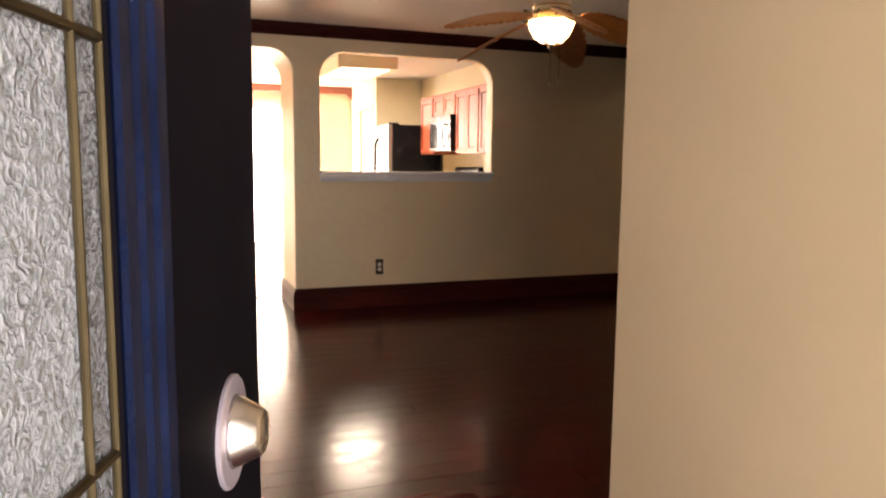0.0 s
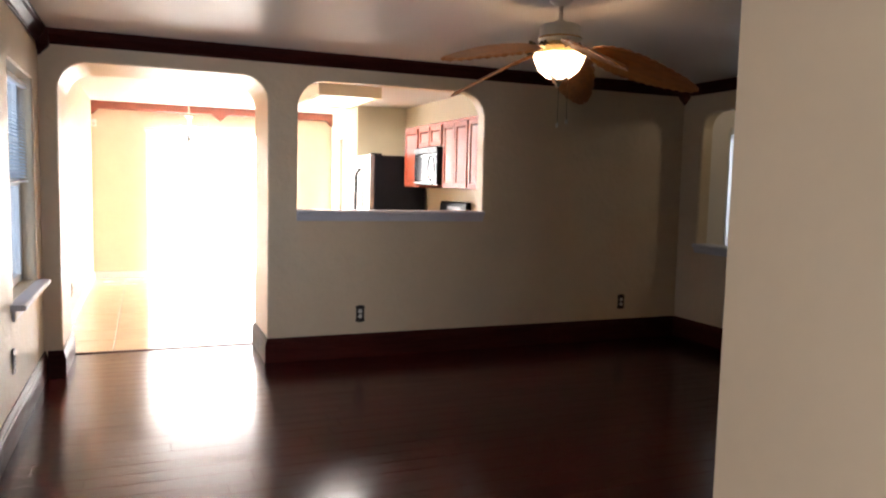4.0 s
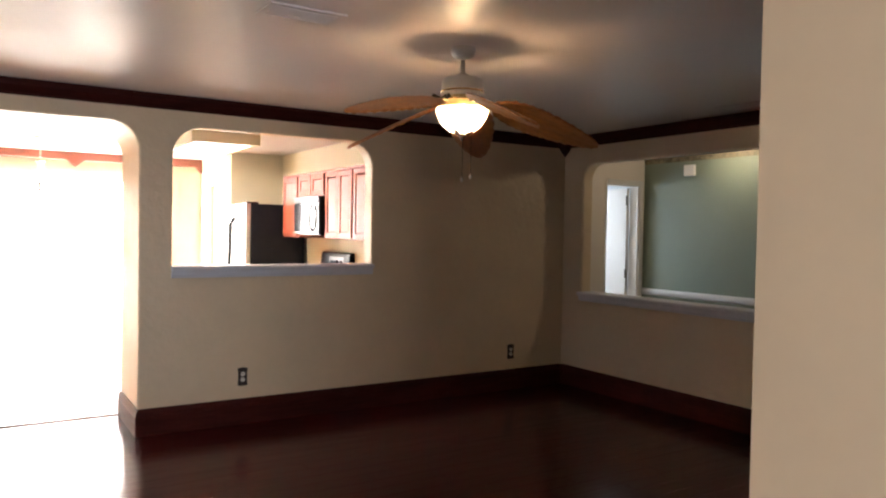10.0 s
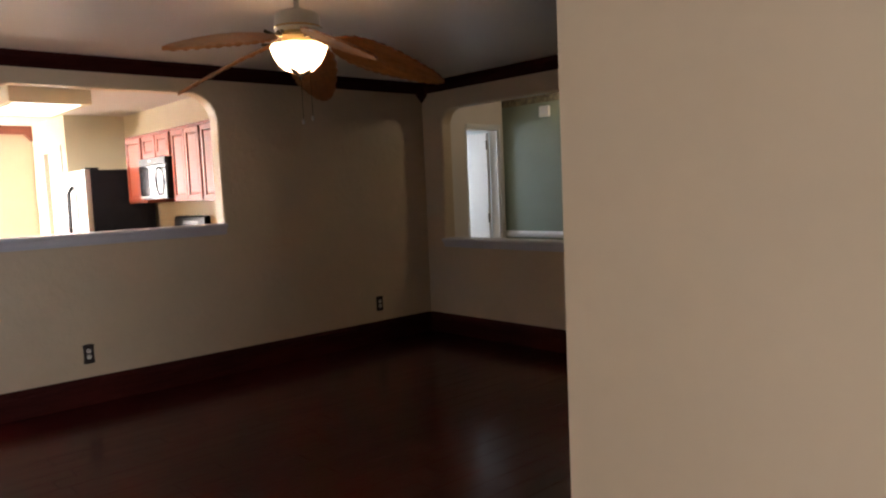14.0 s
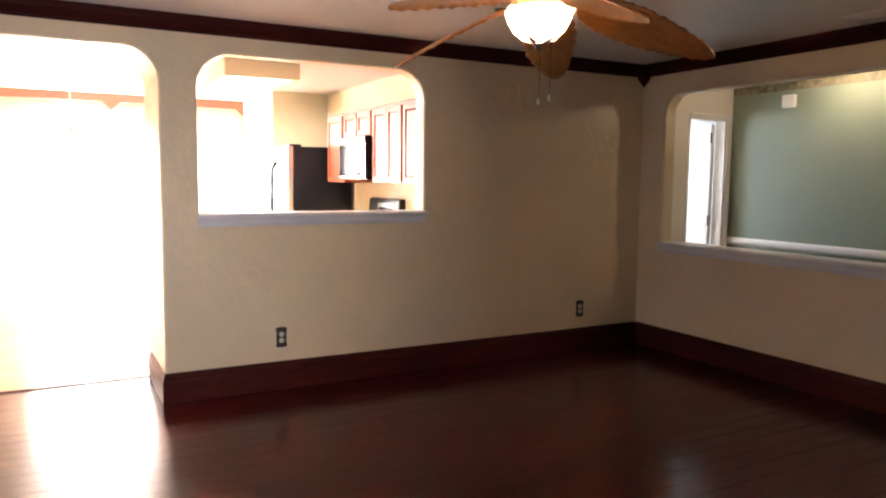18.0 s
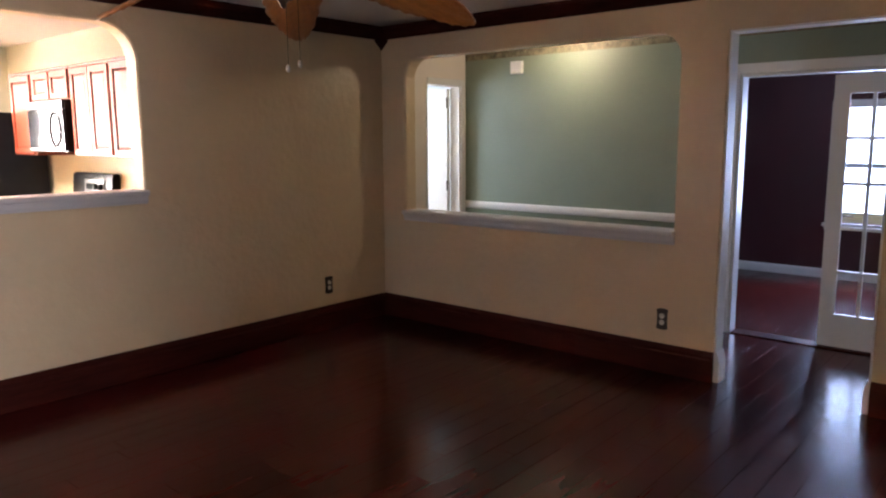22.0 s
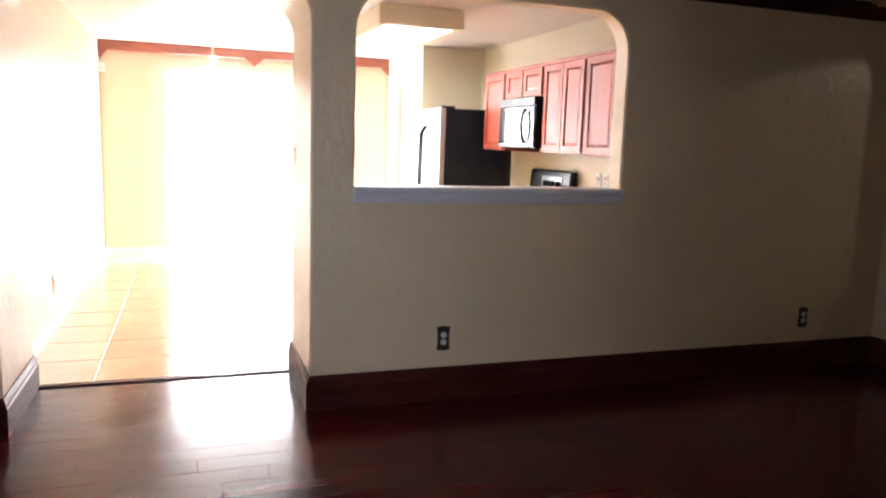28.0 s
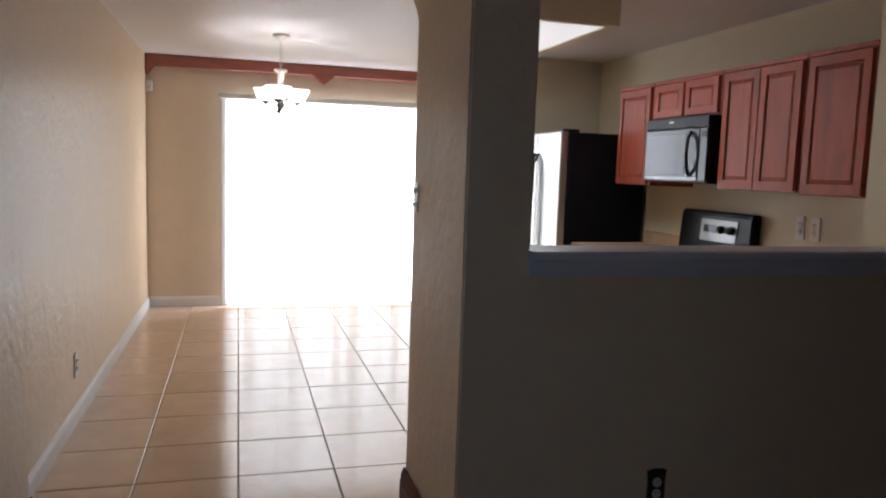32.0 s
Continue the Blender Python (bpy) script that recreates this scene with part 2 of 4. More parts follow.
M_DARKGLASS = mat("dark_oven_glass", (0.02, 0.022, 0.026), 0.09, spread=0.1, bump=0, spec=0.08)
M_BROWNPLATE = mat("dark_bronze_plate", (0.030, 0.017, 0.012), 0.4, spread=0.3, scale=20, bump=0.1)
M_ROSE = mat("satin_rose_plate", (0.40, 0.36, 0.42), 0.3, metal=0.6, spread=0.06, scale=20, bump=0.03)
M_PLATE = mat("ivory_plastic", (0.66, 0.62, 0.54), 0.35, spread=0.03, bump=0.02)
M_FANWHITE = mat("antique_white_enamel", (0.60, 0.56, 0.48), 0.35, spread=0.08, scale=12, bump=0.05)
M_BLADE = mat("carved_oak_blade", (0.38, 0.15, 0.045), 0.45, spread=0.3, scale=6, bump=0.3, bump_scale=30, stretch=(2, 9, 2))
M_BRONZE = mat("oil_rubbed_bronze", (0.05, 0.035, 0.025), 0.4, metal=0.8, spread=0.3, scale=20, bump=0.1)
M_TUBE = mat("lit_acrylic_panel", (1.0, 0.95, 0.84), 0.5, bump=0, emit=7.0)
M_BULB = mat("lit_bulb", (1.0, 0.80, 0.50), 0.5, bump=0, emit=25.0)
M_GROUND = mat("dry_lawn", (0.16, 0.15, 0.08), 0.9, spread=0.4, scale=1.5, bump=0.6, bump_scale=30)
M_CONC = mat("concrete_step", (0.40, 0.38, 0.35), 0.85, spread=0.15, scale=4, bump=0.4, bump_scale=50)
M_STUCCO = mat("tan_stucco", (0.45, 0.37, 0.28), 0.85, spread=0.1, scale=3, bump=0.5, bump_scale=40)

# ---- mesh helpers ----


def mesh_of(name, bm, material, smooth=False):
    me = bpy.data.meshes.new(name)
    bmesh.ops.recalc_face_normals(bm, faces=bm.faces)
    bm.to_mesh(me)
    bm.free()
    if smooth:
        for f in me.polygons:
            f.use_smooth = True
    me.materials.append(material)
    return me


def part(name, bm, material, parent=None, label="", smooth=False, m=None):
    ob = new(name, mesh_of(name, bm, material, smooth))
    if m is not None:
        ob.matrix_basis = m
    if parent is not None:
        ob.parent = parent
    if label:
        ob["label"] = label
    return ob


def thing(name, label, category, m=None, group="", kind=""):
    ob = new(name)
    ob.empty_display_size = 0.05
    if m is not None:
        ob.matrix_basis = m
    return tagged(ob, label, category, group, kind)


def add_box(bm, lo, hi, bevel=0.0, seg=1):
    made = bmesh.ops.create_cube(bm, size=1.0)
    c = [(a + b) / 2 for a, b in zip(lo, hi)]
    s = [abs(b - a) for a, b in zip(lo, hi)]
    for v in made["verts"]:
        v.co = Vector((c[0] + v.co.x * s[0], c[1] + v.co.y * s[1], c[2] + v.co.z * s[2]))
    if bevel:
        edges = {e for v in made["verts"] for e in v.link_edges}
        bmesh.ops.bevel(bm, geom=list(edges), offset=min(bevel, min(s) * 0.45), segments=seg, affect='EDGES', profile=0.6)
    return bm


def box(lo, hi, bevel=0.0, seg=1):
    return add_box(bmesh.new(), lo, hi, bevel, seg)


def lathe(profile, steps=28, bm=None, m=None, wave=None, caps=True):
    """A turned shape from (radius, height) pairs; wave(angle, k) scales the radius."""
    bm = bm or bmesh.new()
    rings = []
    for k, (r, z) in enumerate(profile):
        ring = []
        for i in range(steps):
            a = 2 * math.pi * i / steps
            q = r * (wave(a, k) if wave else 1)
            co = Vector((q * math.cos(a), q * math.sin(a), z))
            ring.append(bm.verts.new(m @ co if m else co))
        rings.append(ring)
    for a, b in zip(rings, rings[1:]):
        for i in range(steps):
            j = (i + 1) % steps
            bm.faces.new((a[i], a[j], b[j], b[i]))
    for ring, r in ((rings[0], profile[0][0]), (rings[-1], profile[-1][0])):
        if caps and r > 0.0005:
            bm.faces.new(ring)
    return bm


def tube(points, radius, steps=8, bm=None):
    bm = bm or bmesh.new()
    pts = [Vector(p) for p in points]
    rings = []
    up = Vector((0.13, 0.21, 0.97))
    for i, p in enumerate(pts):
        d = (pts[min(i + 1, len(pts) - 1)] - pts[max(i - 1, 0)]).normalized()
        a = d.cross(up).normalized()
        b = d.cross(a)
        rings.append([bm.verts.new(p + radius * (math.cos(t) * a + math.sin(t) * b)) for t in (2 * math.pi * k / steps for k in range(steps))])
    for r0, r1 in zip(rings, rings[1:]):
        for k in range(steps):
            j = (k + 1) % steps
            bm.faces.new((r0[k], r0[j], r1[j], r1[k]))
    bm.faces.new(rings[0])
    bm.faces.new(rings[-1])
    return bm


def sweep(profile, start, end, inward):
    """A moulding: profile of (out, up) pairs carried from start to end; inward is the way out of the wall."""
    bm = bmesh.new()
    n = Vector(inward)
    ends = []
    for p in (Vector(start), Vector(end)):
        ends.append([bm.verts.new(p + n * o + Vector((0, 0, u))) for o, u in profile])
    k = len(profile)
    for i in range(k):
        j = (i + 1) % k
        bm.faces.new((ends[0][i], ends[0][j], ends[1][j], ends[1][i]))
    bm.faces.new(ends[0])
    bm.faces.new(ends[1])
    return bm


def rect(u0, v0, u1, v1):
    return [(u0, v0), (u1, v0), (u1, v1), (u0, v1)]


def arch(u0, v0, u1, v1, r, seg=24):
    """A rectangle with rounded upper corners."""
    pts = [(u0, v0), (u1, v0)]
    for k in range(seg + 1):
        a = math.pi / 2 * k / seg
        pts.append((u1 - r + r * math.cos(a), v1 - r + r * math.sin(a)))
    for k in range(seg + 1):
        a = math.pi / 2 + math.pi / 2 * k / seg
        pts.append((u0 + r + r * math.cos(a), v1 - r + r * math.sin(a)))
    return pts


def slab_mesh(name, outer, holes, thick, m, material, soft=0.0, soft_side=0):
    """A wall of the given outline and openings; the middle of its thickness lies on m's plane."""
    cu = bpy.data.curves.new(name, 'CURVE')
    cu.dimensions, cu.fill_mode, cu.extrude = '2D', 'BOTH', thick / 2
    for pts in [outer] + holes:
        s = cu.splines.new('POLY')
        s.points.add(len(pts) - 1)
        for q, (u, v) in zip(s.points, pts):
            q.co = (u, v, 0, 1)
        s.use_cyclic_u = True
    tmp = new(name + "_outline", cu)
    dg = bpy.context.evaluated_depsgraph_get()
    me = bpy.data.meshes.new_from_object(tmp.evaluated_get(dg))
    bpy.data.objects.remove(tmp)
    bpy.data.curves.remove(cu)
    bm = bmesh.new()
    bm.from_mesh(me)
    bpy.data.meshes.remove(me)
    bmesh.ops.remove_doubles(bm, verts=bm.verts, dist=0.0005)
    if soft:
        us, vs = [p[0] for p in outer], [p[1] for p in outer]
        side = soft_side * thick / 2
        pick = []
        for e in bm.edges:
            ok = all(abs(v.co.z - side) < 1e-4 and min(us) + 0.01 < v.co.x < max(us) - 0.01 and v.co.y < max(vs) - 0.01 for v in e.verts)
            if ok and len(e.link_faces) == 2 and e.calc_face_angle(0) > 1.0:
                pick.append(e)
        bmesh.ops.bevel(bm, geom=pick, offset=soft, segments=3, affect='EDGES')
    bm.transform(m)
    for f in bm.faces:
        f.smooth = False
    return bm


def frame_y(y):
    """Outlines drawn as (x, z); side +1 faces -y."""
    return Matrix(((1, 0, 0, 0), (0, 0, -1, y), (0, 1, 0, 0), (0, 0, 0, 1)))


def frame_x(x):
    """Outlines drawn as (y, z); side +1 faces +x."""
    return Matrix(((0, 0, 1, x), (1, 0, 0, 0), (0, 1, 0, 0), (0, 0, 0, 1)))


def structure(name, bm, material, label, category, smooth=False):
    return tagged(part(name, bm, material, None, "", smooth), label, category, "", "structure")


# ---- structure: living room ----
LX, RX, FY, H = -0.775, 4.70, 5.5, 2.41      # left, right and far wall faces, ceiling
EX, EY = 0.73, 0.675                         # corner of the entry wall
FRONT = -1.245                               # front wall's inner face
AL, AR, AT, AD = -0.66, 0.765, 2.205, 6.222    # arch: sides, top, far end
PL, PR, PB, PT = 0.99, 2.58, 1.152, 2.205    # pass-through
KX, KB = 3.25, 9.45                         # kitchen wall, alcove's back
DY = 10.95                                  # dining end wall
GX = 5.94                                   # green wall
NB, NT, N0, N1 = 0.885, 2.145, 2.935, 5.24     # niche opening in the right wall
O0, O1, OT = 1.79, 2.645, 2.12              # wide opening to the hall
HK, HT = 2.45, 2.47                          # ceiling of kitchen and dining room, top of the walls

arch_hole = arch(AL, -0.04, AR, AT, 0.20)
far_bm = slab_mesh("w", rect(LX - 0.15, -0.05, RX + 0.12, HT), [arch_hole, arch(PL, PB, PR, PT, 0.22)], 0.13, frame_y(FY + 0.065), M_WALL, 0.008, 1)
wall_north = structure("wall_north", far_bm, M_WALL, "cream textured wall with an arch and a pass-through", "wall")
arch_bm = slab_mesh("w", rect(LX - 0.15, -0.05, 0.90, HT), [arch_hole], AD - FY - 0.13, frame_y((AD + FY + 0.13) / 2), M_WALL, 0.02, -1)
structure("wall_arch", arch_bm, M_WALL, "thick cream archway between living and dining room", "wall")
win_hole = rect(4.27, 0.735, 5.20, 2.035)
wb = slab_mesh("w", rect(FRONT - 0.15, -0.05, DY + 0.15, HT), [win_hole], 0.15, frame_x(LX - 0.075), M_WALL, 0.008, 1)
structure("wall_west", wb, M_WALL, "cream knockdown-textured wall with one window", "wall")
wb = slab_mesh("w", rect(-0.70, -0.05, 7.9, HT), [arch(N0, NB, N1, NT, 0.16), rect(O0, -0.04, O1, OT)], 0.12, frame_x(RX + 0.06), M_WALL, 0.010, -1)
structure("wall_east", wb, M_WALL, "cream wall with an interior window and an opening", "wall")
structure("wall_entry", slab_mesh("w", rect(FRONT, -0.05, EY, HT), [], 0.12, frame_x(EX + 0.06), M_ENTRY), M_ENTRY, "smooth cream wall beside the front door", "wall")
structure("wall_south", slab_mesh("w", rect(EX + 0.12, -0.05, RX, HT), [], 0.12, frame_y(EY - 0.06), M_WALL), M_WALL, "cream wall behind the living room", "wall")
structure("wall_front", slab_mesh("w", rect(LX, -0.05, EX + 0.12, HT), [rect(-0.535, -0.04, 0.435, 2.06)], 0.16, frame_y(FRONT - 0.08), M_WALL), M_WALL, "front wall with the entrance", "wall")
structure("ceiling", box((LX - 0.15, FRONT - 0.16, H), (10.0, FY + 0.07, 2.60)), M_CEIL, "grey-white textured ceiling", "ceiling")
structure("ceiling_dining", box((LX - 0.15, FY + 0.07, HK), (KX + 0.05, DY + 0.15, 2.60)), M_CEIL, "grey-white textured dining and kitchen ceiling", "ceiling")
structure("ceiling_small_room", box((KX + 0.05, FY + 0.07, H), (10.0, DY + 0.15, 2.60)), M_CEIL, "grey-white textured ceiling of the small room", "ceiling")

# kitchen and dining shell
structure("wall_kitchen_east", box((KX, FY + 0.13, -0.05), (KX + 0.1, KB + 0.1, HT)), M_KITWALL, "pale yellow kitchen wall behind the cabinets", "wall")
structure("wall_kitchen_pier", box((2.87, FY + 0.13, -0.05), (KX, 6.05, HT)), M_KITWALL, "pale yellow wall pier at the end of the cabinets", "wall")
structure("wall_kitchen_north", box((2.56, KB, -0.05), (KX, KB + 0.1, HT)), M_KITWALL, "pale yellow wall behind the fridge", "wall")
pd = slab_mesh("w", rect(KB + 0.1, -0.05, DY, HT), [rect(9.70, -0.04, 10.40, 2.05)], 0.1, frame_x(2.61), M_KITWALL)
structure("wall_pantry", pd, M_KITWALL, "pale yellow wall with the pantry door", "wall")
sd = slab_mesh("w", rect(LX, -0.05, 2.9, HT), [rect(-0.03, -0.04, 1.91, 2.08)], 0.15, frame_y(DY + 0.075), M_DINING, 0.006, 1)
structure("wall_dining_north", sd, M_DINING, "cream dining wall with a sliding patio door", "wall")

HY, RR = 5.60, 8.85                         # hall's end, red room's far wall
HD0, HD1 = 5.375, 5.865                     # doorway at the hall's end
# hall, red room and small room shell
FR0, FR1, FRT = 1.66, 2.99, 1.965
gw = slab_mesh("w", rect(0.3, -0.05, HY, HT), [rect(FR0, -0.04, FR1, FRT)], 0.12, frame_x(GX + 0.06), M_GREEN)
structure("wall_hall", gw, M_GREEN, "sage green hall wall with French doors", "wall")
he = slab_mesh("w", rect(RX + 0.12, -0.05, 7.2, HT), [rect(HD0, -0.04, HD1, 2.0)], 0.12, frame_y(HY + 0.06), M_HALL)
structure("wall_hall_end", he, M_HALL, "cream wall at the end of the hall", "wall")
structure("wall_hall_south", box((RX + 0.12, 0.2, -0.05), (GX, 0.3, HT)), M_WALL, "cream wall closing the hall", "wall")
structure("wall_small_room", box((RX + 0.12, 7.75, -0.05), (7.2, 7.85, HT)), M_PALE, "pale bluish white wall of a small room", "wall")
structure("wall_small_room_east", box((7.2, HY, -0.05), (7.3, 7.85, HT)), M_PALE, "pale bluish white side wall of a small room", "wall")
rw = slab_mesh("w", rect(-0.1, -0.05, 5.2, HT), [rect(1.55, 0.60, 2.93, 1.80)], 0.12, frame_x(RR + 0.06), M_RED)
structure("wall_red_room_east", rw, M_RED, "dark red wall with a window", "wall")
structure("wall_red_room_north", box((GX + 0.12, 5.0, -0.05), (RR, 5.1, HT)), M_RED, "dark red side wall", "wall")
structure("wall_red_room_south", box((GX + 0.12, 0.0, -0.05), (RR, 0.1, HT)), M_RED, "dark red side wall", "wall")

# subfloors
sub_bm = add_box(box((LX, EY - 0.06, -0.05), (RX, AD, -0.006)), (LX, FRONT, -0.05), (EX + 0.06, EY - 0.06, -0.006))
floor = structure("floor", sub_bm, M_GAP, "dark cherry hardwood floor of glossy scraped planks", "floor")
floor_hall = structure("floor_hall", box((RX, 0.0, -0.05), (10.0, 7.8, -0.006)), M_GAP, "dark cherry hardwood floor of the hall and red room", "floor")
floor_dining = structure("floor_dining", box((LX, AD, -0.05), (KX, DY, -0.007)), M_GROUT, "tan ceramic tile floor with brown joints", "floor")

# ---- trim ----
BASE = [(0, 0), (0.022, 0), (0.022, 0.135), (0.017, 0.145), (0.017, 0.160), (0.010, 0.178), (0.006, 0.190), (0, 0.190)]
LOWBASE = [(0, 0), (0.014, 0), (0.014, 0.075), (0.008, 0.095), (0, 0.100)]
CROWN = [(0, 0), (0, -0.100), (0.012, -0.100), (0.018, -0.082), (0.048, -0.042), (0.055, -0.020), (0.062, -0.014), (0.062, 0)]
CHAIR = [(0, 0), (0.012, 0), (0.024, 0.02), (0.024, 0.045), (0.012, 0.065), (0, 0.07)]


def run(name, profile, a, b, z, inward, material, label, category):
    return structure(name, sweep(profile, (*a, z), (*b, z), inward), material, label, category)


DARKBASE = "tall dark cherry baseboard with a moulded top"
for a, b, n in (((AR, FY), (RX - 0.022, FY), (0, -1, 0)), ((LX + 0.022, FY), (AL, FY), (0, -1, 0)),
                ((AR, FY - 0.022), (AR, AD), (-1, 0, 0)), ((AL, FY - 0.022), (AL, AD), (1, 0, 0)),
                ((LX, FRONT), (LX, FY), (1, 0, 0)), ((RX, O1), (RX, FY), (-1, 0, 0)), ((RX, EY), (RX, O0), (-1, 0, 0)),
                ((EX, EY), (RX - 0.022, EY), (0, 1, 0)), ((EX, FRONT), (EX, EY + 0.022), (-1, 0, 0))):
    run("baseboard", BASE, a, b, 0.0, n, M_TRIM, DARKBASE, "baseboard")
for a, b, n in (((LX, AD), (LX, DY), (1, 0, 0)), ((LX + 0.014, DY), (-0.09, DY), (0, -1, 0)), ((1.97, DY), (2.56, DY), (0, -1, 0)),
                ((2.56, 10.47), (2.56, DY), (-1, 0, 0))):
    run("baseboard_dining", LOWBASE, a, b, 0.0, n, M_WHITE, "low cream-white baseboard", "baseboard")
for a, b, n in (((RR, 0.1), (RR, 5.0), (-1, 0, 0)), ((GX + 0.12, 5.0), (RR - 0.02, 5.0), (0, -1, 0))):
    run("baseboard_red_room", LOWBASE, a, b, 0.0, n, M_WHITE, "white baseboard in the red room", "baseboard")
run("baseboard_hall", LOWBASE, (GX, FR1 + 0.08), (GX, HY), 0.0, (-1, 0, 0), M_WHITE, "white baseboard in the hall", "baseboard")
run("chair_rail", CHAIR, (GX, FR1 + 0.08), (GX, HY), 0.832, (-1, 0, 0), M_WHITE, "white chair rail on the green wall", "trim")
for a, b, n in (((LX, FY), (RX, FY), (0, -1, 0)), ((LX, FRONT), (LX, FY), (1, 0, 0)), ((RX, EY), (RX, FY), (-1, 0, 0)), ((EX, EY), (RX, EY), (0, 1, 0))):
    run("crown_moulding", CROWN, a, b, H, n, M_TRIM, "dark cherry crown moulding under the ceiling", "trim")


def corner_block(x, y, sx, sy):
    """A drop block with a pointed foot in a crown corner."""
    bm = bmesh.new()
    w = 0.075
    top = [bm.verts.new((x + sx * a, y + sy * b, H - 0.004)) for a, b in ((0, 0), (w, 0), (w, w), (0, w))]
    mid = [bm.verts.new((x + sx * a, y + sy * b, H - 0.115)) for a, b in ((0, 0), (w, 0), (w, w), (0, w))]
    low = bm.verts.new((x + sx * 0.006, y + sy * 0.006, H - 0.185))
    for i in range(4):
        j = (i + 1) % 4
        bm.faces.new((top[i], top[j], mid[j], mid[i]))
        bm.faces.new((mid[i], mid[j], low))
    bm.faces.new(top)
    return structure("crown_corner_block", bm, M_TRIM, "pointed dark cherry block in the crown corner", "trim")


corner_block(RX, FY, -1, -1)
corner_block(LX, FY, 1, -1)

# dining beam at the end wall with pointed drops
beam = thing("ceiling_beam", "red-brown wooden beam with pointed drops along the dining wall", "beam")
part("beam_board", box((LX, DY - 0.07, 2.340), (2.56, DY, HK - 0.002), 0.006), M_BEAM, beam)


def drop(x0, x1, point):
    bm = bmesh.new()
    pts = [(x0, 2.350), (x1, 2.350), (point, 2.250)]
    fr = [bm.verts.new((x, DY - 0.078, z)) for x, z in pts]
    bk = [bm.verts.new((x, DY, z)) for x, z in pts]
    bm.faces.new(fr)
    bm.faces.new(bk)
    for i in range(3):
        j = (i + 1) % 3
        bm.faces.new((fr[i], fr[j], bk[j], bk[i]))
    part("pointed_drop", bm, M_BEAM, beam)


drop(0.79, 1.03, 0.91)
drop(LX, LX + 0.10, LX + 0.004)
drop(2.46, 2.56, 2.556)

# sills


def ledge(name, a, b, z, n, back, label):
    ob = thing(name, label, "window sill", kind="structure")
    part("board", sweep([(-back, 0), (0.040, 0), (0.046, 0.010), (0.046, 0.026), (0.038, 0.034), (-back, 0.034)], (*a, z), (*b, z), n), M_SILL, ob)
    part("apron", sweep([(0, -0.052), (0.010, -0.052), (0.020, -0.030), (0.024, -0.002), (0, -0.002)], (*a, z), (*b, z), n), M_SILL, ob)
    return ob


ledge("sill_pass_through", (PL - 0.006, FY), (PR + 0.01, FY), PB + 0.012, (0, -1, 0), 0.16, "white moulded ledge under the pass-through")
ledge("sill_niche", (RX, N0 - 0.01), (RX, N1 + 0.01), NB + 0.005, (-1, 0, 0), 0.15, "white moulded ledge under the interior window")


# ---- floor pieces ----
def plank_mesh(length, width=0.127):
    bm = box((-length / 2 + 0.0006, -width / 2 + 0.0006, -0.006), (length / 2 - 0.0006, width / 2 - 0.0006, 0.0), 0.0009)
    return mesh_of("plank", bm, M_PLANK)


LENGTHS = (0.62, 0.86, 1.10, 1.36)
PLANKS = {w: plank_mesh(w) for w in LENGTHS}
rng = random.Random(5)


def lay(x0, x1, y0, y1, parent=None, joined=None):
    y = y0
    while y + 0.127 <= y1 + 0.06:
        x = x0 - rng.random() * 0.5
        while x < x1 - 0.02:
            w = rng.choice(LENGTHS)
            a, b = max(x, x0), min(x + w, x1)
            if b - a > 0.03:
                cy = min(y + 0.0635, y1 - 0.02)
                z = rng.uniform(-0.0001, 0.0001)
                if joined is not None:
                    add_box(joined, (a + 0.0006, y + 0.0006, -0.006), (b - 0.0006, min(y + 0.1264, y1), z))
                elif b - a > w - 0.001:
                    ob = new("plank", PLANKS[w])
                    ob.matrix_basis = pose((a + b) / 2, y + 0.0635, z, rng.gauss(0, 0.025), rng.gauss(0, 0.025))
                    ob.parent = parent
                else:
                    bm = box((-(b - a) / 2 + 0.0006, -0.0629, -0.006), ((b - a) / 2 - 0.0006, 0.0629, 0.0), 0.0009)
                    ob = new("plank", mesh_of("plank", bm, M_PLANK))
                    ob.matrix_basis = pose((a + b) / 2, y + 0.0635, z, rng.gauss(0, 0.025), rng.gauss(0, 0.025))
                    ob.parent = parent
            x += w
        y += 0.127


# ---- things: living room ----
def outlet(m, plate_mat, label):
    """A duplex outlet on a shaped plate; built facing -y at its own origin."""
    ob = thing("wall_outlet", label, "outlet", m)
    pts = [(-0.036, -0.060), (-0.012, -0.066), (0.012, -0.066), (0.036, -0.060), (0.032, -0.03), (0.032, 0.03), (0.036, 0.060), (0.012, 0.066), (-0.012, 0.066), (-0.036, 0.060), (-0.032, 0.03), (-0.032, -0.03)]
    bm = slab_mesh("p", [(u * 1.05, v * 1.05) for u, v in pts], [], 0.008, frame_y(-0.004), plate_mat)
    part("cover_plate", bm, plate_mat, ob)
    for z in (-0.021, 0.021):
        r = part("receptacle", lathe([(0.017, 0), (0.017, 0.004), (0.014, 0.005)], 16, m=pose(0, -0.008, z, 90)), M_PLATE, ob, "ivory receptacle face")
        for x in (-0.006, 0.006):
            part("slot", box((x - 0.001, -0.0145, z + 0.001), (x + 0.001, -0.0125, z + 0.009)), M_BLACK, r)
    part("screw", lathe([(0.003, 0), (0.003, 0.002)], 8, m=pose(0, -0.008, 0, 90)), M_BRASS, ob)
    return ob


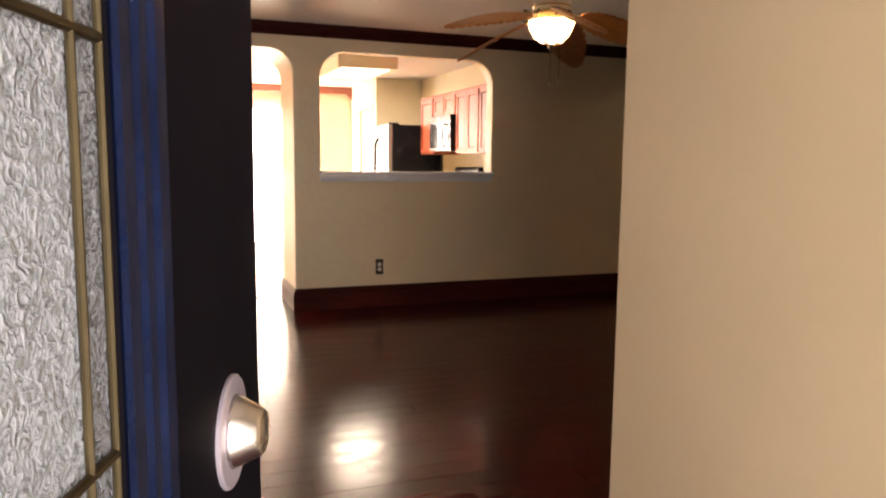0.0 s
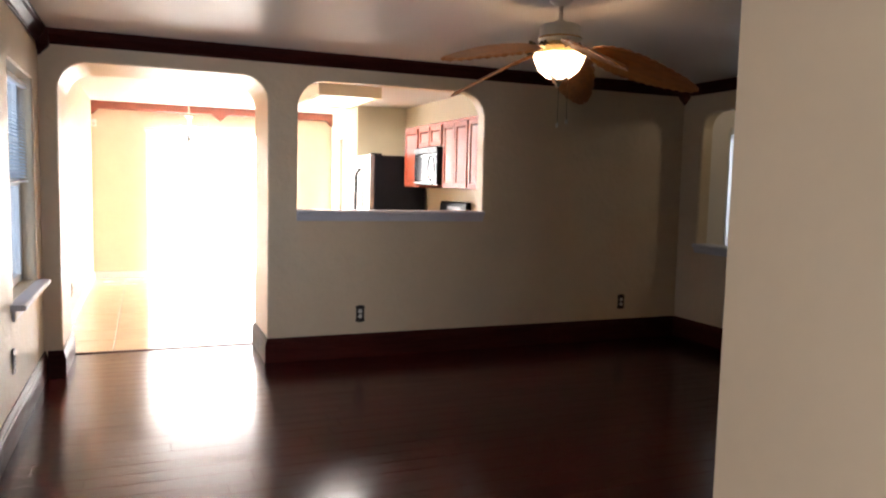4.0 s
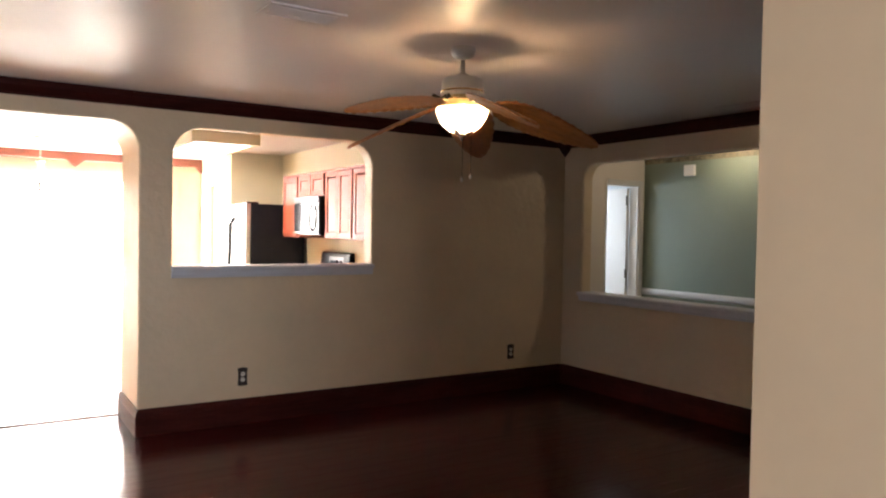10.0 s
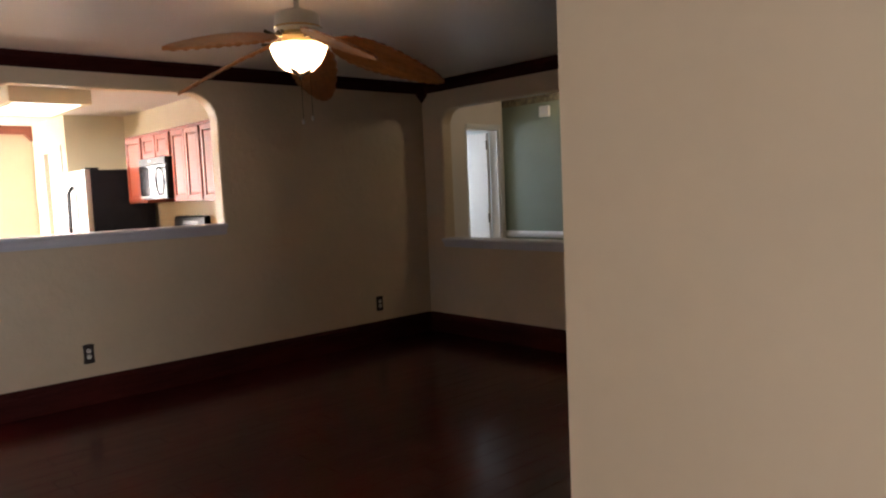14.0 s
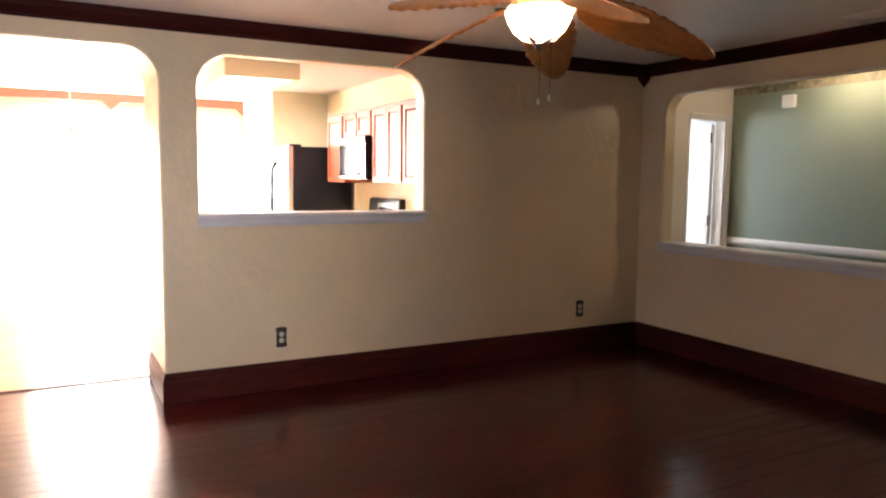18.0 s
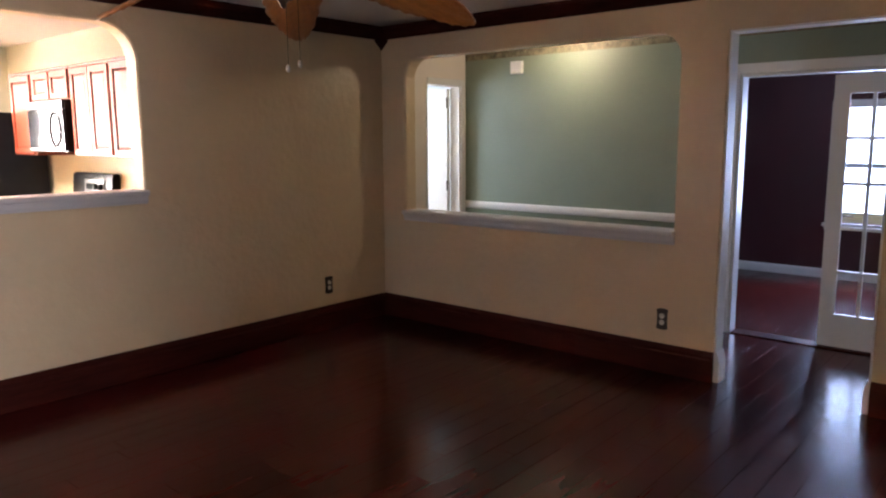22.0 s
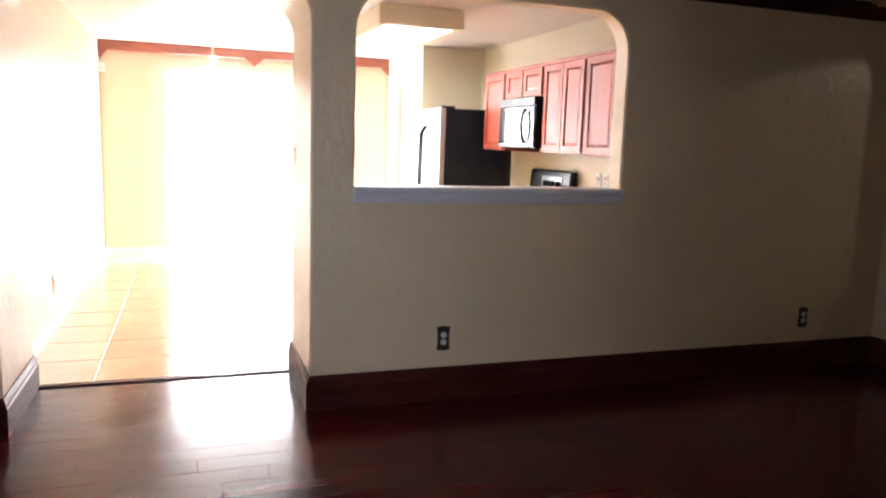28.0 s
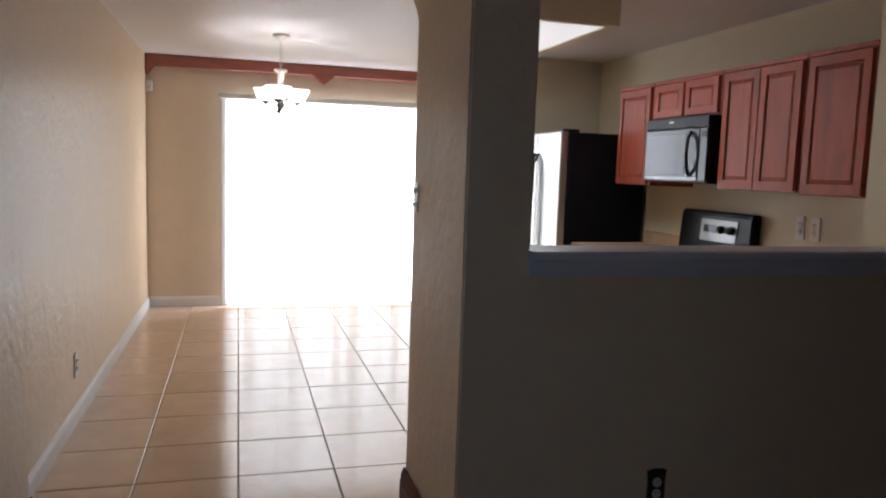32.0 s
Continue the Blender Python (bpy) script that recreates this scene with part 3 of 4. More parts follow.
outlet(pose(1.507, FY, 0.355), M_BROWNPLATE, "dark bronze duplex outlet with ivory sockets on the far wall")
outlet(pose(4.062, FY, 0.355), M_BROWNPLATE, "dark bronze duplex outlet with ivory sockets near the corner")
outlet(pose(RX, 2.985, 0.35, 0, 0, -90), M_BROWNPLATE, "dark bronze duplex outlet with ivory sockets by the opening")
outlet(pose(LX, 4.20, 0.425, 0, 0, 90), M_BROWNPLATE, "dark outlet plate under the living-room window")
outlet(pose(LX, 7.60, 0.32, 0, 0, 90), M_PLATE, "ivory duplex outlet on the dining wall")

# switch on the arch's side
sw = thing("light_switch", "brushed metal double switch plate on the arch side", "switch", pose(AR, 6.15, 1.334, 0, 0, -90))
part("cover_plate", box((-0.035, -0.006, -0.058), (0.035, 0, 0.058), 0.003), M_STEEL, sw)
for z in (-0.028, 0.028):
    part("toggle", box((-0.006, -0.018, z - 0.010), (0.006, -0.004, z + 0.010), 0.003), M_PLATE, sw)

# living-room window
win = thing("window_1", "white single-hung window with a half-raised mini blind", "window", kind="structure")
WY0, WY1, WZ0, WZ1 = 4.27, 5.20, 0.735, 2.035
fx = LX - 0.10
for lo, hi in (((fx - 0.03, WY0, WZ0), (fx + 0.02, WY0 + 0.045, WZ1)), ((fx - 0.03, WY1 - 0.045, WZ0), (fx + 0.02, WY1, WZ1)),
               ((fx - 0.03, WY0, WZ1 - 0.045), (fx + 0.02, WY1, WZ1)), ((fx - 0.03, WY0, WZ0), (fx + 0.02, WY1, WZ0 + 0.05)),
               ((fx - 0.03, WY0 + 0.045, 1.35), (fx + 0.02, WY1 - 0.045, 1.40))):
    part("window_frame", box(lo, hi, 0.004), M_WHITE, win)
for z0, z1 in ((WZ0 + 0.05, 1.35), (1.40, WZ1 - 0.045)):
    pane = part("pane", box((fx - 0.014, WY0 + 0.045, z0), (fx - 0.010, WY1 - 0.045, z1)), M_GLASS, win)
    pane.visible_shadow = False
part("window_sill", sweep([(-0.10, 0), (0.070, 0), (0.076, 0.010), (0.076, 0.024), (0.066, 0.032), (-0.10, 0.032)], (LX, WY0 - 0.10, WZ0 - 0.036), (LX, WY1 + 0.07, WZ0 - 0.036), (1, 0, 0)), M_SILL, win)
part("sill_apron", box((LX, WY0 - 0.06, WZ0 - 0.10), (LX + 0.018, WY1 + 0.03, WZ0 - 0.037), 0.005), M_SILL, win)
blind = thing("mini_blind", "pale horizontal mini blind drawn over the window", "blind")
part("head_rail", box((LX - 0.055, WY0 + 0.05, WZ1 - 0.075), (LX - 0.020, WY1 - 0.05, WZ1 - 0.046), 0.003), M_WHITE, blind)
slat_bm = box((-0.0125, WY0 + 0.055, -0.0006), (0.0125, WY1 - 0.055, 0.0006))
slat_me = mesh_of("slat", slat_bm, M_MINI)
z = WZ1 - 0.09
while z > 1.40:
    s = new("slat", slat_me)
    s.matrix_basis = pose(LX - 0.038, 0, z, 0, 38, 0)
    s.parent = blind
    z -= 0.020
part("bottom_rail", box((LX - 0.050, WY0 + 0.055, 1.372), (LX - 0.026, WY1 - 0.055, 1.386), 0.003), M_WHITE, blind)
for y in (WY0 + 0.2, WY1 - 0.2):
    part("ladder_cord", tube([(LX - 0.038, y, WZ1 - 0.07), (LX - 0.038, y, 1.38)], 0.0012, 5), M_WHITE, blind)

# front door, standing open
hinge = Vector((-0.487, FRONT + 0.052, 0))
tip = Vector((-0.206, -0.328, 0))
turn = math.degrees(math.atan2(tip.y - hinge.y, tip.x - hinge.x))
WD = (tip - hinge).length
door = thing("front_door", "open near-black front door with a textured leaded glass light", "door", pose(hinge.x, hinge.y, 0.008, 0, 0, turn))
T2 = 0.022
G0, G1, GZ0, GZ1 = 0.186, WD - 0.186, 0.62, 1.88
for lo, hi, nm in (((0, -T2, 0), (G0, T2, 2.03), "stile"), ((G1, -T2, 0), (WD, T2, 2.03), "stile"), ((G0, -T2, 0), (G1, T2, GZ0), "rail"), ((G0, -T2, GZ1), (G1, T2, 2.03), "rail")):
    part(nm, box(lo, hi, 0.002), M_NAVY, door)
for side in (-1, 1):
    for w0, w1, h in ((0.0, 0.011, 0.003), (0.010, 0.021, 0.006), (0.020, 0.030, 0.0045), (0.029, 0.040, 0.003)):
        y0, y1 = side * T2, side * (T2 + h)
        u0, u1, v0, v1 = G0 - 0.040, G1 + 0.040, GZ0 - 0.040, GZ1 + 0.040
        for lo, hi in (((u0 + w0, y0, v0 + w0), (u0 + w1, y1, v1 - w0)), ((u1 - w1, y0, v0 + w0), (u1 - w0, y1, v1 - w0)),
                       ((u0 + w1, y0, v0 + w0), (u1 - w1, y1, v0 + w1)), ((u0 + w1, y0, v1 - w1), (u1 - w1, y1, v1 - w0))):
            part("glass_moulding", box([min(a, b) for a, b in zip(lo, hi)], [max(a, b) for a, b in zip(lo, hi)], 0.002), M_NAVYTRIM, door, "navy blue moulding")
B0, B1 = G0 + 0.018, G1 - 0.018
BARS = (0.80, 1.00, 1.20, 1.316, 1.395, 1.54, 1.70)
GT = 0.019
for x0, x1, mt, nm in ((G0, B0, M_RIPPLEGLASS, "border_glass"), (B1, G1, M_RIPPLEGLASS, "border_glass"), (B0, B1, M_TEXGLASS, "centre_glass")):
    for z0, z1 in zip((GZ0, *BARS), (*BARS, GZ1)):
        part(nm, box((x0, -GT, z0), (x1, GT, z1)), mt, door)
for side in (-1, 1):
    y0, y1 = sorted((side * GT, side * (GT + 0.0025)))
    for x in (B0, B1, G0 + 0.0012, G1 - 0.0012):
        part("came", box((x - 0.0012, y0, GZ0), (x + 0.0012, y1, GZ1), 0.0008), M_BRASS, door)
    for z in BARS:
        part("came", box((G0, y0, z - 0.0016), (G1, y1 + 0.0004 if side > 0 else y1, z + 0.0016), 0.0008), M_BRASS, door)
    lock = part("deadbolt", lathe([(0.026, 0), (0.026, 0.0015), (0.0252, 0.0022)], 28, m=pose(WD - 0.065, side * T2, 1.160, 90 if side < 0 else -90)), M_ROSE, door, "pale rose plate")
    part("cylinder", lathe([(0.0170, 0.0022), (0.0162, 0.004), (0.0112, 0.0140), (0.0094, 0.0160), (0.0086, 0.0154), (0.0075, 0.0157), (0.0, 0.0160)], 28, m=pose(WD - 0.065, side * T2, 1.160, 90 if side < 0 else -90)), M_NICKEL, lock, "brushed nickel cylinder", smooth=True)
for z in (0.25, 1.0, 1.8):
    part("hinge", lathe([(0.007, -0.045), (0.007, 0.045)], 10, m=pose(-0.004, T2, z)), M_NICKEL, door)
jamb = thing("door_1", "painted door frame of the front entrance", "door frame", kind="structure")
for lo, hi in (((-0.535, FRONT - 0.16, 0), (-0.510, FRONT + 0.0, 2.06)), ((0.410, FRONT - 0.16, 0), (0.435, FRONT + 0.0, 2.06)), ((-0.510, FRONT - 0.16, 2.045), (0.410, FRONT, 2.06)),
               ((-0.595, FRONT, 0), (-0.525, FRONT + 0.016, 2.13)), ((0.425, FRONT, 0), (0.495, FRONT + 0.016, 2.13)), ((-0.525, FRONT, 2.06), (0.425, FRONT + 0.016, 2.13))):
    part("frame_board", box(lo, hi, 0.004), M_WHITE, jamb)
part("threshold", box((-0.51, FRONT - 0.16, -0.02), (0.41, FRONT + 0.02, 0.006), 0.004), M_BRASS, jamb)

# ---- ceiling fan ----
FX, FYC = 1.885, 3.14
fan = thing("ceiling_fan", "white ceiling fan with carved wooden leaf blades and lit bowl", "ceiling fan", pose(FX, FYC, 0))
part("canopy", lathe([(0.060, H), (0.062, H - 0.012), (0.056, H - 0.040), (0.030, H - 0.058), (0.014, H - 0.062)], 28), M_FANWHITE, fan, smooth=True)
part("down_rod", lathe([(0.012, H - 0.058), (0.012, 2.282), (0.026, 2.278), (0.030, 2.255)], 14), M_FANWHITE, fan, smooth=True)
part("motor_housing", lathe([(0.020, 2.262), (0.060, 2.259), (0.092, 2.254), (0.104, 2.244), (0.107, 2.190), (0.112, 2.180), (0.104, 2.168), (0.0, 2.158)], 36), M_FANWHITE, fan, smooth=True)
part("housing_band", lathe([(0.108, 2.192), (0.114, 2.186), (0.108, 2.180)], 36), M_GILT, fan, "thin brass band", smooth=True)
part("light_collar", lathe([(0.074, 2.170), (0.096, 2.160), (0.102, 2.150), (0.092, 2.136), (0.072, 2.124), (0.056, 2.108)], 40, wave=lambda a, k: 1 + 0.03 * math.cos(10 * a)), M_GILT, fan, "polished brass collar", smooth=True)
shade_p = [(0.118, 2.108), (0.133, 2.104), (0.132, 2.090), (0.122, 2.056), (0.100, 2.018), (0.066, 1.990), (0.026, 1.978), (0.0, 1.976)]
part("glass_bowl", lathe(shade_p, 48, wave=lambda a, k: 1 + (0.05, 0.045, 0.035, 0.02, 0.015, 0.01, 0, 0)[k] * math.cos(8 * a), caps=False), M_SHADE, fan, "scalloped frosted glass bowl, lit", smooth=True)
part("bulb", lathe([(0.0, 2.066), (0.010, 2.062), (0.015, 2.050), (0.010, 2.038), (0.0, 2.034)], 16), M_BULB, fan, "lit bulb", smooth=True)
fin = part("finial", lathe([(0.0, 1.980), (0.016, 1.977), (0.020, 1.969), (0.010, 1.960), (0.012, 1.954), (0.004, 1.944), (0.0, 1.940)], 14), M_BRONZE, fan, "dark bronze leaf finial", smooth=True)
for k in range(4):
    a = k * math.pi / 2 + 0.4
    bm = bmesh.new()
    v = [bm.verts.new((math.cos(a + d) * r, math.sin(a + d) * r, z)) for r, z, d in ((0.006, 1.973, 0), (0.044, 1.981, 0.34), (0.082, 1.997, 0), (0.044, 1.981, -0.34))]
    bm.faces.new(v)
    ext = bmesh.ops.extrude_face_region(bm, geom=bm.faces[:])
    bmesh.ops.translate(bm, verts=[g for g in ext["geom"] if isinstance(g, bmesh.types.BMVert)], vec=(0, 0, -0.005))
    part("leaf", bm, M_BRONZE, fin)


def blade_bm():
    """A long drooping leaf with a raised midrib and slanting ridges."""
    bm = bmesh.new()
    L, nu, nv = 0.56, 40, 12
    for side in (0, 1):
        grid = []
        for i in range(nu + 1):
            s = i / nu
            w = 0.024 + 0.096 * math.sin(math.pi * min(1, s ** 0.75)) ** 0.8 * (1 - 0.25 * s)
            if s > 0.9:
                w *= 1 - ((s - 0.9) / 0.1) ** 2 * 0.75
            row = []
            for j in range(nv + 1):
                q = 2 * j / nv - 1
                notch = 1 + 0.045 * math.sin(s * 46) * abs(q)
                ridge = 0.0035 * math.sin((s * 26 - abs(q) * 3.2) * math.pi) * min(1, abs(q) * 3)
                x = 0.155 + L * s
                zc = 0.0 - 0.180 * s ** 1.12 - 0.008 * q * q - 0.42 * w * q
                thick = 0.009 if side == 0 else 0.0
                row.append(bm.verts.new((x, w * q * notch, zc + (ridge if side else -ridge) + thick - (0.004 if abs(q) < 0.1 and side else 0))))
            grid.append(row)
        for i in range(nu):
            for j in range(nv):
                bm.faces.new((grid[i][j], grid[i + 1][j], grid[i + 1][j + 1], grid[i][j + 1]))
        if side == 0:
            first = grid
    for i in range(nu):
        for j in (0, nv):
            bm.faces.new((first[i][j], first[i + 1][j], grid[i + 1][j], grid[i][j]))
    for j in range(nv):
        for i in (0, nu):
            bm.faces.new((first[i][j], first[i][j + 1], grid[i][j + 1], grid[i][j]))
    return bm


def arm_bm():
    bm = tube([(0.095, 0.0, 0.050), (0.12, 0.018, 0.004), (0.15, 0.0, 0.006), (0.20, 0.0, 0.012)], 0.008)
    tube([(0.095, -0.02, 0.050), (0.13, -0.022, 0.006), (0.165, -0.012, 0.010), (0.20, 0.0, 0.010)], 0.006, 8, bm)
    return bm


blade_me, arm_me = mesh_of("blade", blade_bm(), M_BLADE, True), mesh_of("blade_arm", arm_bm(), M_BRASS, True)
for az in (44, 116, 188, 260, 332):
    b = new("blade", blade_me)
    b.matrix_basis = pose(0, 0, 2.118, 0, 0, 90 - az) @ pose(0, 0, 0, 5 if az == 260 else 0, -5 if az == 260 else 0, 0)
    b.parent = fan
    a = new("blade_arm", arm_me)
    a.parent = b
for dx, dy, z in ((0.035, -0.03, 1.775), (-0.025, -0.045, 1.755)):
    ch = part("pull_chain", tube([(dx, dy, 2.11), (dx * 1.05, dy * 1.05, z)], 0.0014, 5), M_BRASS, fan)
    part("pull_knob", lathe([(0.0, z), (0.006, z - 0.004), (0.008, z - 0.014), (0.005, z - 0.024), (0.0, z - 0.026)], 10, m=pose(dx * 1.05, dy * 1.05, 0)), M_FANWHITE, ch)

# ceiling vents
for x, y, rz in ((0.99, 3.06, 0), (4.40, 3.30, 90)):
    vent = thing("ceiling_vent", "grey metal ceiling register", "vent", pose(x, y, H, 0, 0, rz))
    part("frame", slab_mesh("v", rect(-0.17, -0.10, 0.17, 0.10), [rect(-0.14, -0.07, 0.14, 0.07)], 0.008, Matrix.Translation((0, 0, -0.005)), M_CEIL), M_CEIL, vent)
    part("backing", box((-0.14, -0.07, -0.003), (0.14, 0.07, -0.001)), M_BLACK, vent)
    for k in range(9):
        part("louvre", box((-0.139, -0.064 + k * 0.0155, -0.011), (0.139, -0.056 + k * 0.0155, -0.0035)), M_CEIL, vent)

# ---- dining ----
slide = thing("patio_door", "sliding glass patio door in a white frame", "sliding door", kind="structure")
SX0, SX1, SZ = -0.03, 1.91, 2.08
for x0, x1, y in ((SX0, SX1, DY + 0.05),):
    for lo, hi in (((x0, y, 0), (x0 + 0.05, y + 0.09, SZ)), ((x1 - 0.05, y, 0), (x1, y + 0.09, SZ)), ((x0 + 0.05, y, SZ - 0.05), (x1 - 0.05, y + 0.09, SZ)), ((x0 + 0.05, y, 0), (x1 - 0.05, y + 0.09, 0.035))):
        part("frame", box(lo, hi, 0.004), M_WHITE, slide)
mid = (SX0 + SX1) / 2
for x0, x1, y in ((SX0 + 0.05, mid + 0.03, DY + 0.06), (mid - 0.03, SX1 - 0.05, DY + 0.095)):
    leaf = part("sash", slab_mesh("s", rect(x0, 0.036, x1, SZ - 0.052), [rect(x0 + 0.06, 0.12, x1 - 0.06, SZ - 0.11)], 0.03, frame_y(y + 0.015), M_WHITE), M_WHITE, slide)
    g = part("pane", box((x0 + 0.06, y + 0.012, 0.12), (x1 - 0.06, y + 0.017, SZ - 0.11)), M_GLASS, leaf)
    g.visible_shadow = False
blinds = thing("vertical_blinds", "white vertical blinds glowing with daylight over the patio door", "blind")
part("head_rail", box((SX0 - 0.06, DY - 0.105, 2.065), (SX1 + 0.06, DY - 0.045, 2.11), 0.004), M_BLIND, blinds)
part("valance", box((SX0 - 0.08, DY - 0.125, 2.062), (SX1 + 0.08, DY - 0.119, 2.115), 0.002), M_BLIND, blinds)
vane_bm = bmesh.new()
rows = []
for k in range(7):
    q = k / 6 * 2 - 1
    rows.append([vane_bm.verts.new((q * 0.0446, 0.006 * (1 - q * q), zz)) for zz in (0.025, 2.06)])
for a, b in zip(rows, rows[1:]):
    vane_bm.faces.new((a[0], b[0], b[1], a[1]))
bmesh.ops.solidify(vane_bm, geom=vane_bm.faces[:], thickness=0.0012)
vane_me = mesh_of("vane", vane_bm, M_BLIND)
nv = 22
for k in range(nv):
    v = new("vane", vane_me)
    v.matrix_basis = pose(SX0 - 0.01 + (SX1 - SX0 + 0.02) * (k + 0.5) / nv, DY - 0.075, 0, 0, 0, -1.5)
    v.parent = blinds
part("casing", box((SX0 - 0.055, DY - 0.012, 0), (SX0, DY, SZ + 0.05), 0.004), M_WHITE, slide)
part("casing", box((SX1, DY - 0.012, 0), (SX1 + 0.055, DY, SZ + 0.05), 0.004), M_WHITE, slide)

ch = thing("chandelier", "small bronze chandelier with upturned white glass shades, lit", "chandelier", pose(0.40, 9.32, 0))
part("canopy", lathe([(0.065, HK), (0.062, HK - 0.014), (0.03, HK - 0.032), (0.008, HK - 0.04)], 22), M_FANWHITE, ch, smooth=True)
for k in range(11):
    bm = bmesh.new()
    ring = [(0.011 * math.cos(t) * (1 if k % 2 else 0.25), 0.011 * math.cos(t) * (0.25 if k % 2 else 1), HK - 0.055 - k * 0.0185 + 0.013 * math.sin(t)) for t in [i * math.pi / 6 for i in range(13)]]
    part("chain_link", tube(ring, 0.0028, 5, bm), M_FANWHITE, ch)
part("upper_cup", lathe([(0.008, 2.195), (0.05, 2.185), (0.055, 2.175), (0.022, 2.155), (0.018, 2.060), (0.030, 2.040), (0.016, 2.000), (0.024, 1.930), (0.040, 1.905), (0.020, 1.880), (0.008, 1.855), (0.0, 1.845)], 20), M_FANWHITE, ch, smooth=True)
for k in range(3):
    a = math.radians(20 + 120 * k)
    d = Vector((math.cos(a), math.sin(a), 0))
    arm = part("arm", tube([(d * r) + Vector((0, 0, z)) for r, z in ((0.015, 1.880), (0.05, 1.838), (0.098, 1.828), (0.134, 1.858), (0.142, 1.925))], 0.0065), M_BRONZE, ch, "bronze arm", smooth=True)
    m = Matrix.Translation(d * 0.142)
    part("shade_cup", lathe([(0.010, 1.915), (0.034, 1.935), (0.040, 1.945)], 16, m=m), M_BRONZE, arm, smooth=True)
    part("shade", lathe([(0.030, 1.938), (0.058, 1.958), (0.078, 1.990), (0.090, 2.022), (0.101, 2.038), (0.1015, 2.041), (0.099, 2.0425)], 24, m=m, caps=False), M_SHADE, arm, "white frosted glass shade", smooth=True)
    part("bulb", lathe([(0.0, 1.965), (0.011, 1.970), (0.017, 1.985), (0.010, 2.000), (0.0, 2.005)], 12, m=m), M_BULB, arm, "lit bulb", smooth=True)

alarm = thing("alarm_sensor", "small white corner sensor under the beam", "sensor", pose(LX + 0.035, DY - 0.05, 2.145))
part("body", box((-0.03, -0.03, -0.05), (0.03, 0.03, 0.05), 0.01, 2), M_WHITE, alarm)
part("lens", box((-0.018, -0.034, -0.03), (0.018, -0.028, 0.005), 0.004), M_PLATE, alarm)

# ---- kitchen ----
lightbox = thing("kitchen_ceiling_light", "boxed fluorescent ceiling light with a lit acrylic panel", "ceiling light", pose(1.865, 7.82, 0))
for lo, hi in (((-0.335, -0.60, 2.300), (0.335, -0.54, HK)), ((-0.335, 0.54, 2.300), (0.335, 0.60, HK)), ((-0.335, -0.54, 2.300), (-0.28, 0.54, HK)), ((0.28, -0.54, 2.300), (0.335, 0.54, HK))):
    part("frame", box(lo, hi, 0.004), M_KITWALL, lightbox)
part("diffuser", box((-0.28, -0.54, 2.310), (0.28, 0.54, 2.316)), M_TUBE, lightbox, "glowing acrylic panel")

CX = 2.895   # cabinet fronts


def cabinet_door(x, y0, y1, z0, z1, parent):
    """A frame-and-panel door facing -x."""
    d = part("door", slab_mesh("d", rect(y0, z0, y1, z1), [rect(y0 + 0.045, z0 + 0.045, y1 - 0.045, z1 - 0.045)], 0.02, frame_x(x - 0.010), M_CAB), M_CAB, parent)
    bm = bmesh.new()
    o = [(y0 + 0.045, z0 + 0.045), (y1 - 0.045, z0 + 0.045), (y1 - 0.045, z1 - 0.045), (y0 + 0.045, z1 - 0.045)]
    i_ = [(y0 + 0.068, z0 + 0.068), (y1 - 0.068, z0 + 0.068), (y1 - 0.068, z1 - 0.068), (y0 + 0.068, z1 - 0.068)]
    lo = [bm.verts.new((x - 0.006, *p)) for p in o]
    hi = [bm.verts.new((x - 0.016, *p)) for p in i_]
    bk = [bm.verts.new((x, *p)) for p in o]
    for k in range(4):
        j = (k + 1) % 4
        bm.faces.new((lo[k], lo[j], hi[j], hi[k]))
        bm.faces.new((bk[k], bk[j], lo[j], lo[k]))
    bm.faces.new(hi)
    bm.faces.new(bk)
    part("panel", bm, M_CAB, d)
    return d


def upper(y0, y1, z0, z1, doors, x=CX, label="cherry wall cabinet with raised-panel doors"):
    c = thing("wall_cabinet", label, "cabinet", group="kitchen wall cabinets")
    part("body", box((x, y0 + 0.001, z0), (KX, y1 - 0.001, z1), 0.002), M_CAB, c)
    for a, b in doors:
        cabinet_door(x, a, b, z0 + 0.012, z1 - 0.03, c)
    part("top_rail", box((x - 0.012, y0 + 0.001, z1 - 0.022), (x + 0.004, y1 - 0.001, z1 + 0.004), 0.003), M_CAB, c)
    return c


UB, UT = 1.385, 2.095
upper(6.06, 6.495, UB - 0.006, UT, [(6.085, 6.470)], x=CX - 0.006)
upper(6.50, 7.18, UB, UT, [(6.525, 6.835), (6.845, 7.155)])
upper(7.185, 7.935, 1.835, UT, [(7.210, 7.550), (7.575, 7.910)], label="short cherry cabinet above the microwave")
upper(7.94, 8.43, UB - 0.005, UT, [(7.970, 8.400)])

mw = thing("microwave", "black over-range microwave under the cabinets", "microwave", pose(2.825, 7.56, 1.412))
part("body", box((0.02, -0.35, 0), (KX - 2.826, 0.35, 0.42), 0.005), M_BLACK, mw)
part("top_grille", box((0.0, -0.35, 0.350), (0.02, 0.35, 0.42), 0.004), M_BLACK, mw)
dr = part("door", box((0.0, -0.265, 0.012), (0.02, 0.35, 0.345), 0.006), M_DARKGLASS, mw, "glossy black door")
part("door_glass", box((-0.003, -0.13, 0.050), (0.003, 0.325, 0.315), 0.004), M_DARKGLASS, dr, "dark reflective window")
part("door_edge", box((-0.002, -0.263, 0.014), (0.001, 0.348, 0.036), 0.002), M_DSTEEL, dr, "dark steel strip")
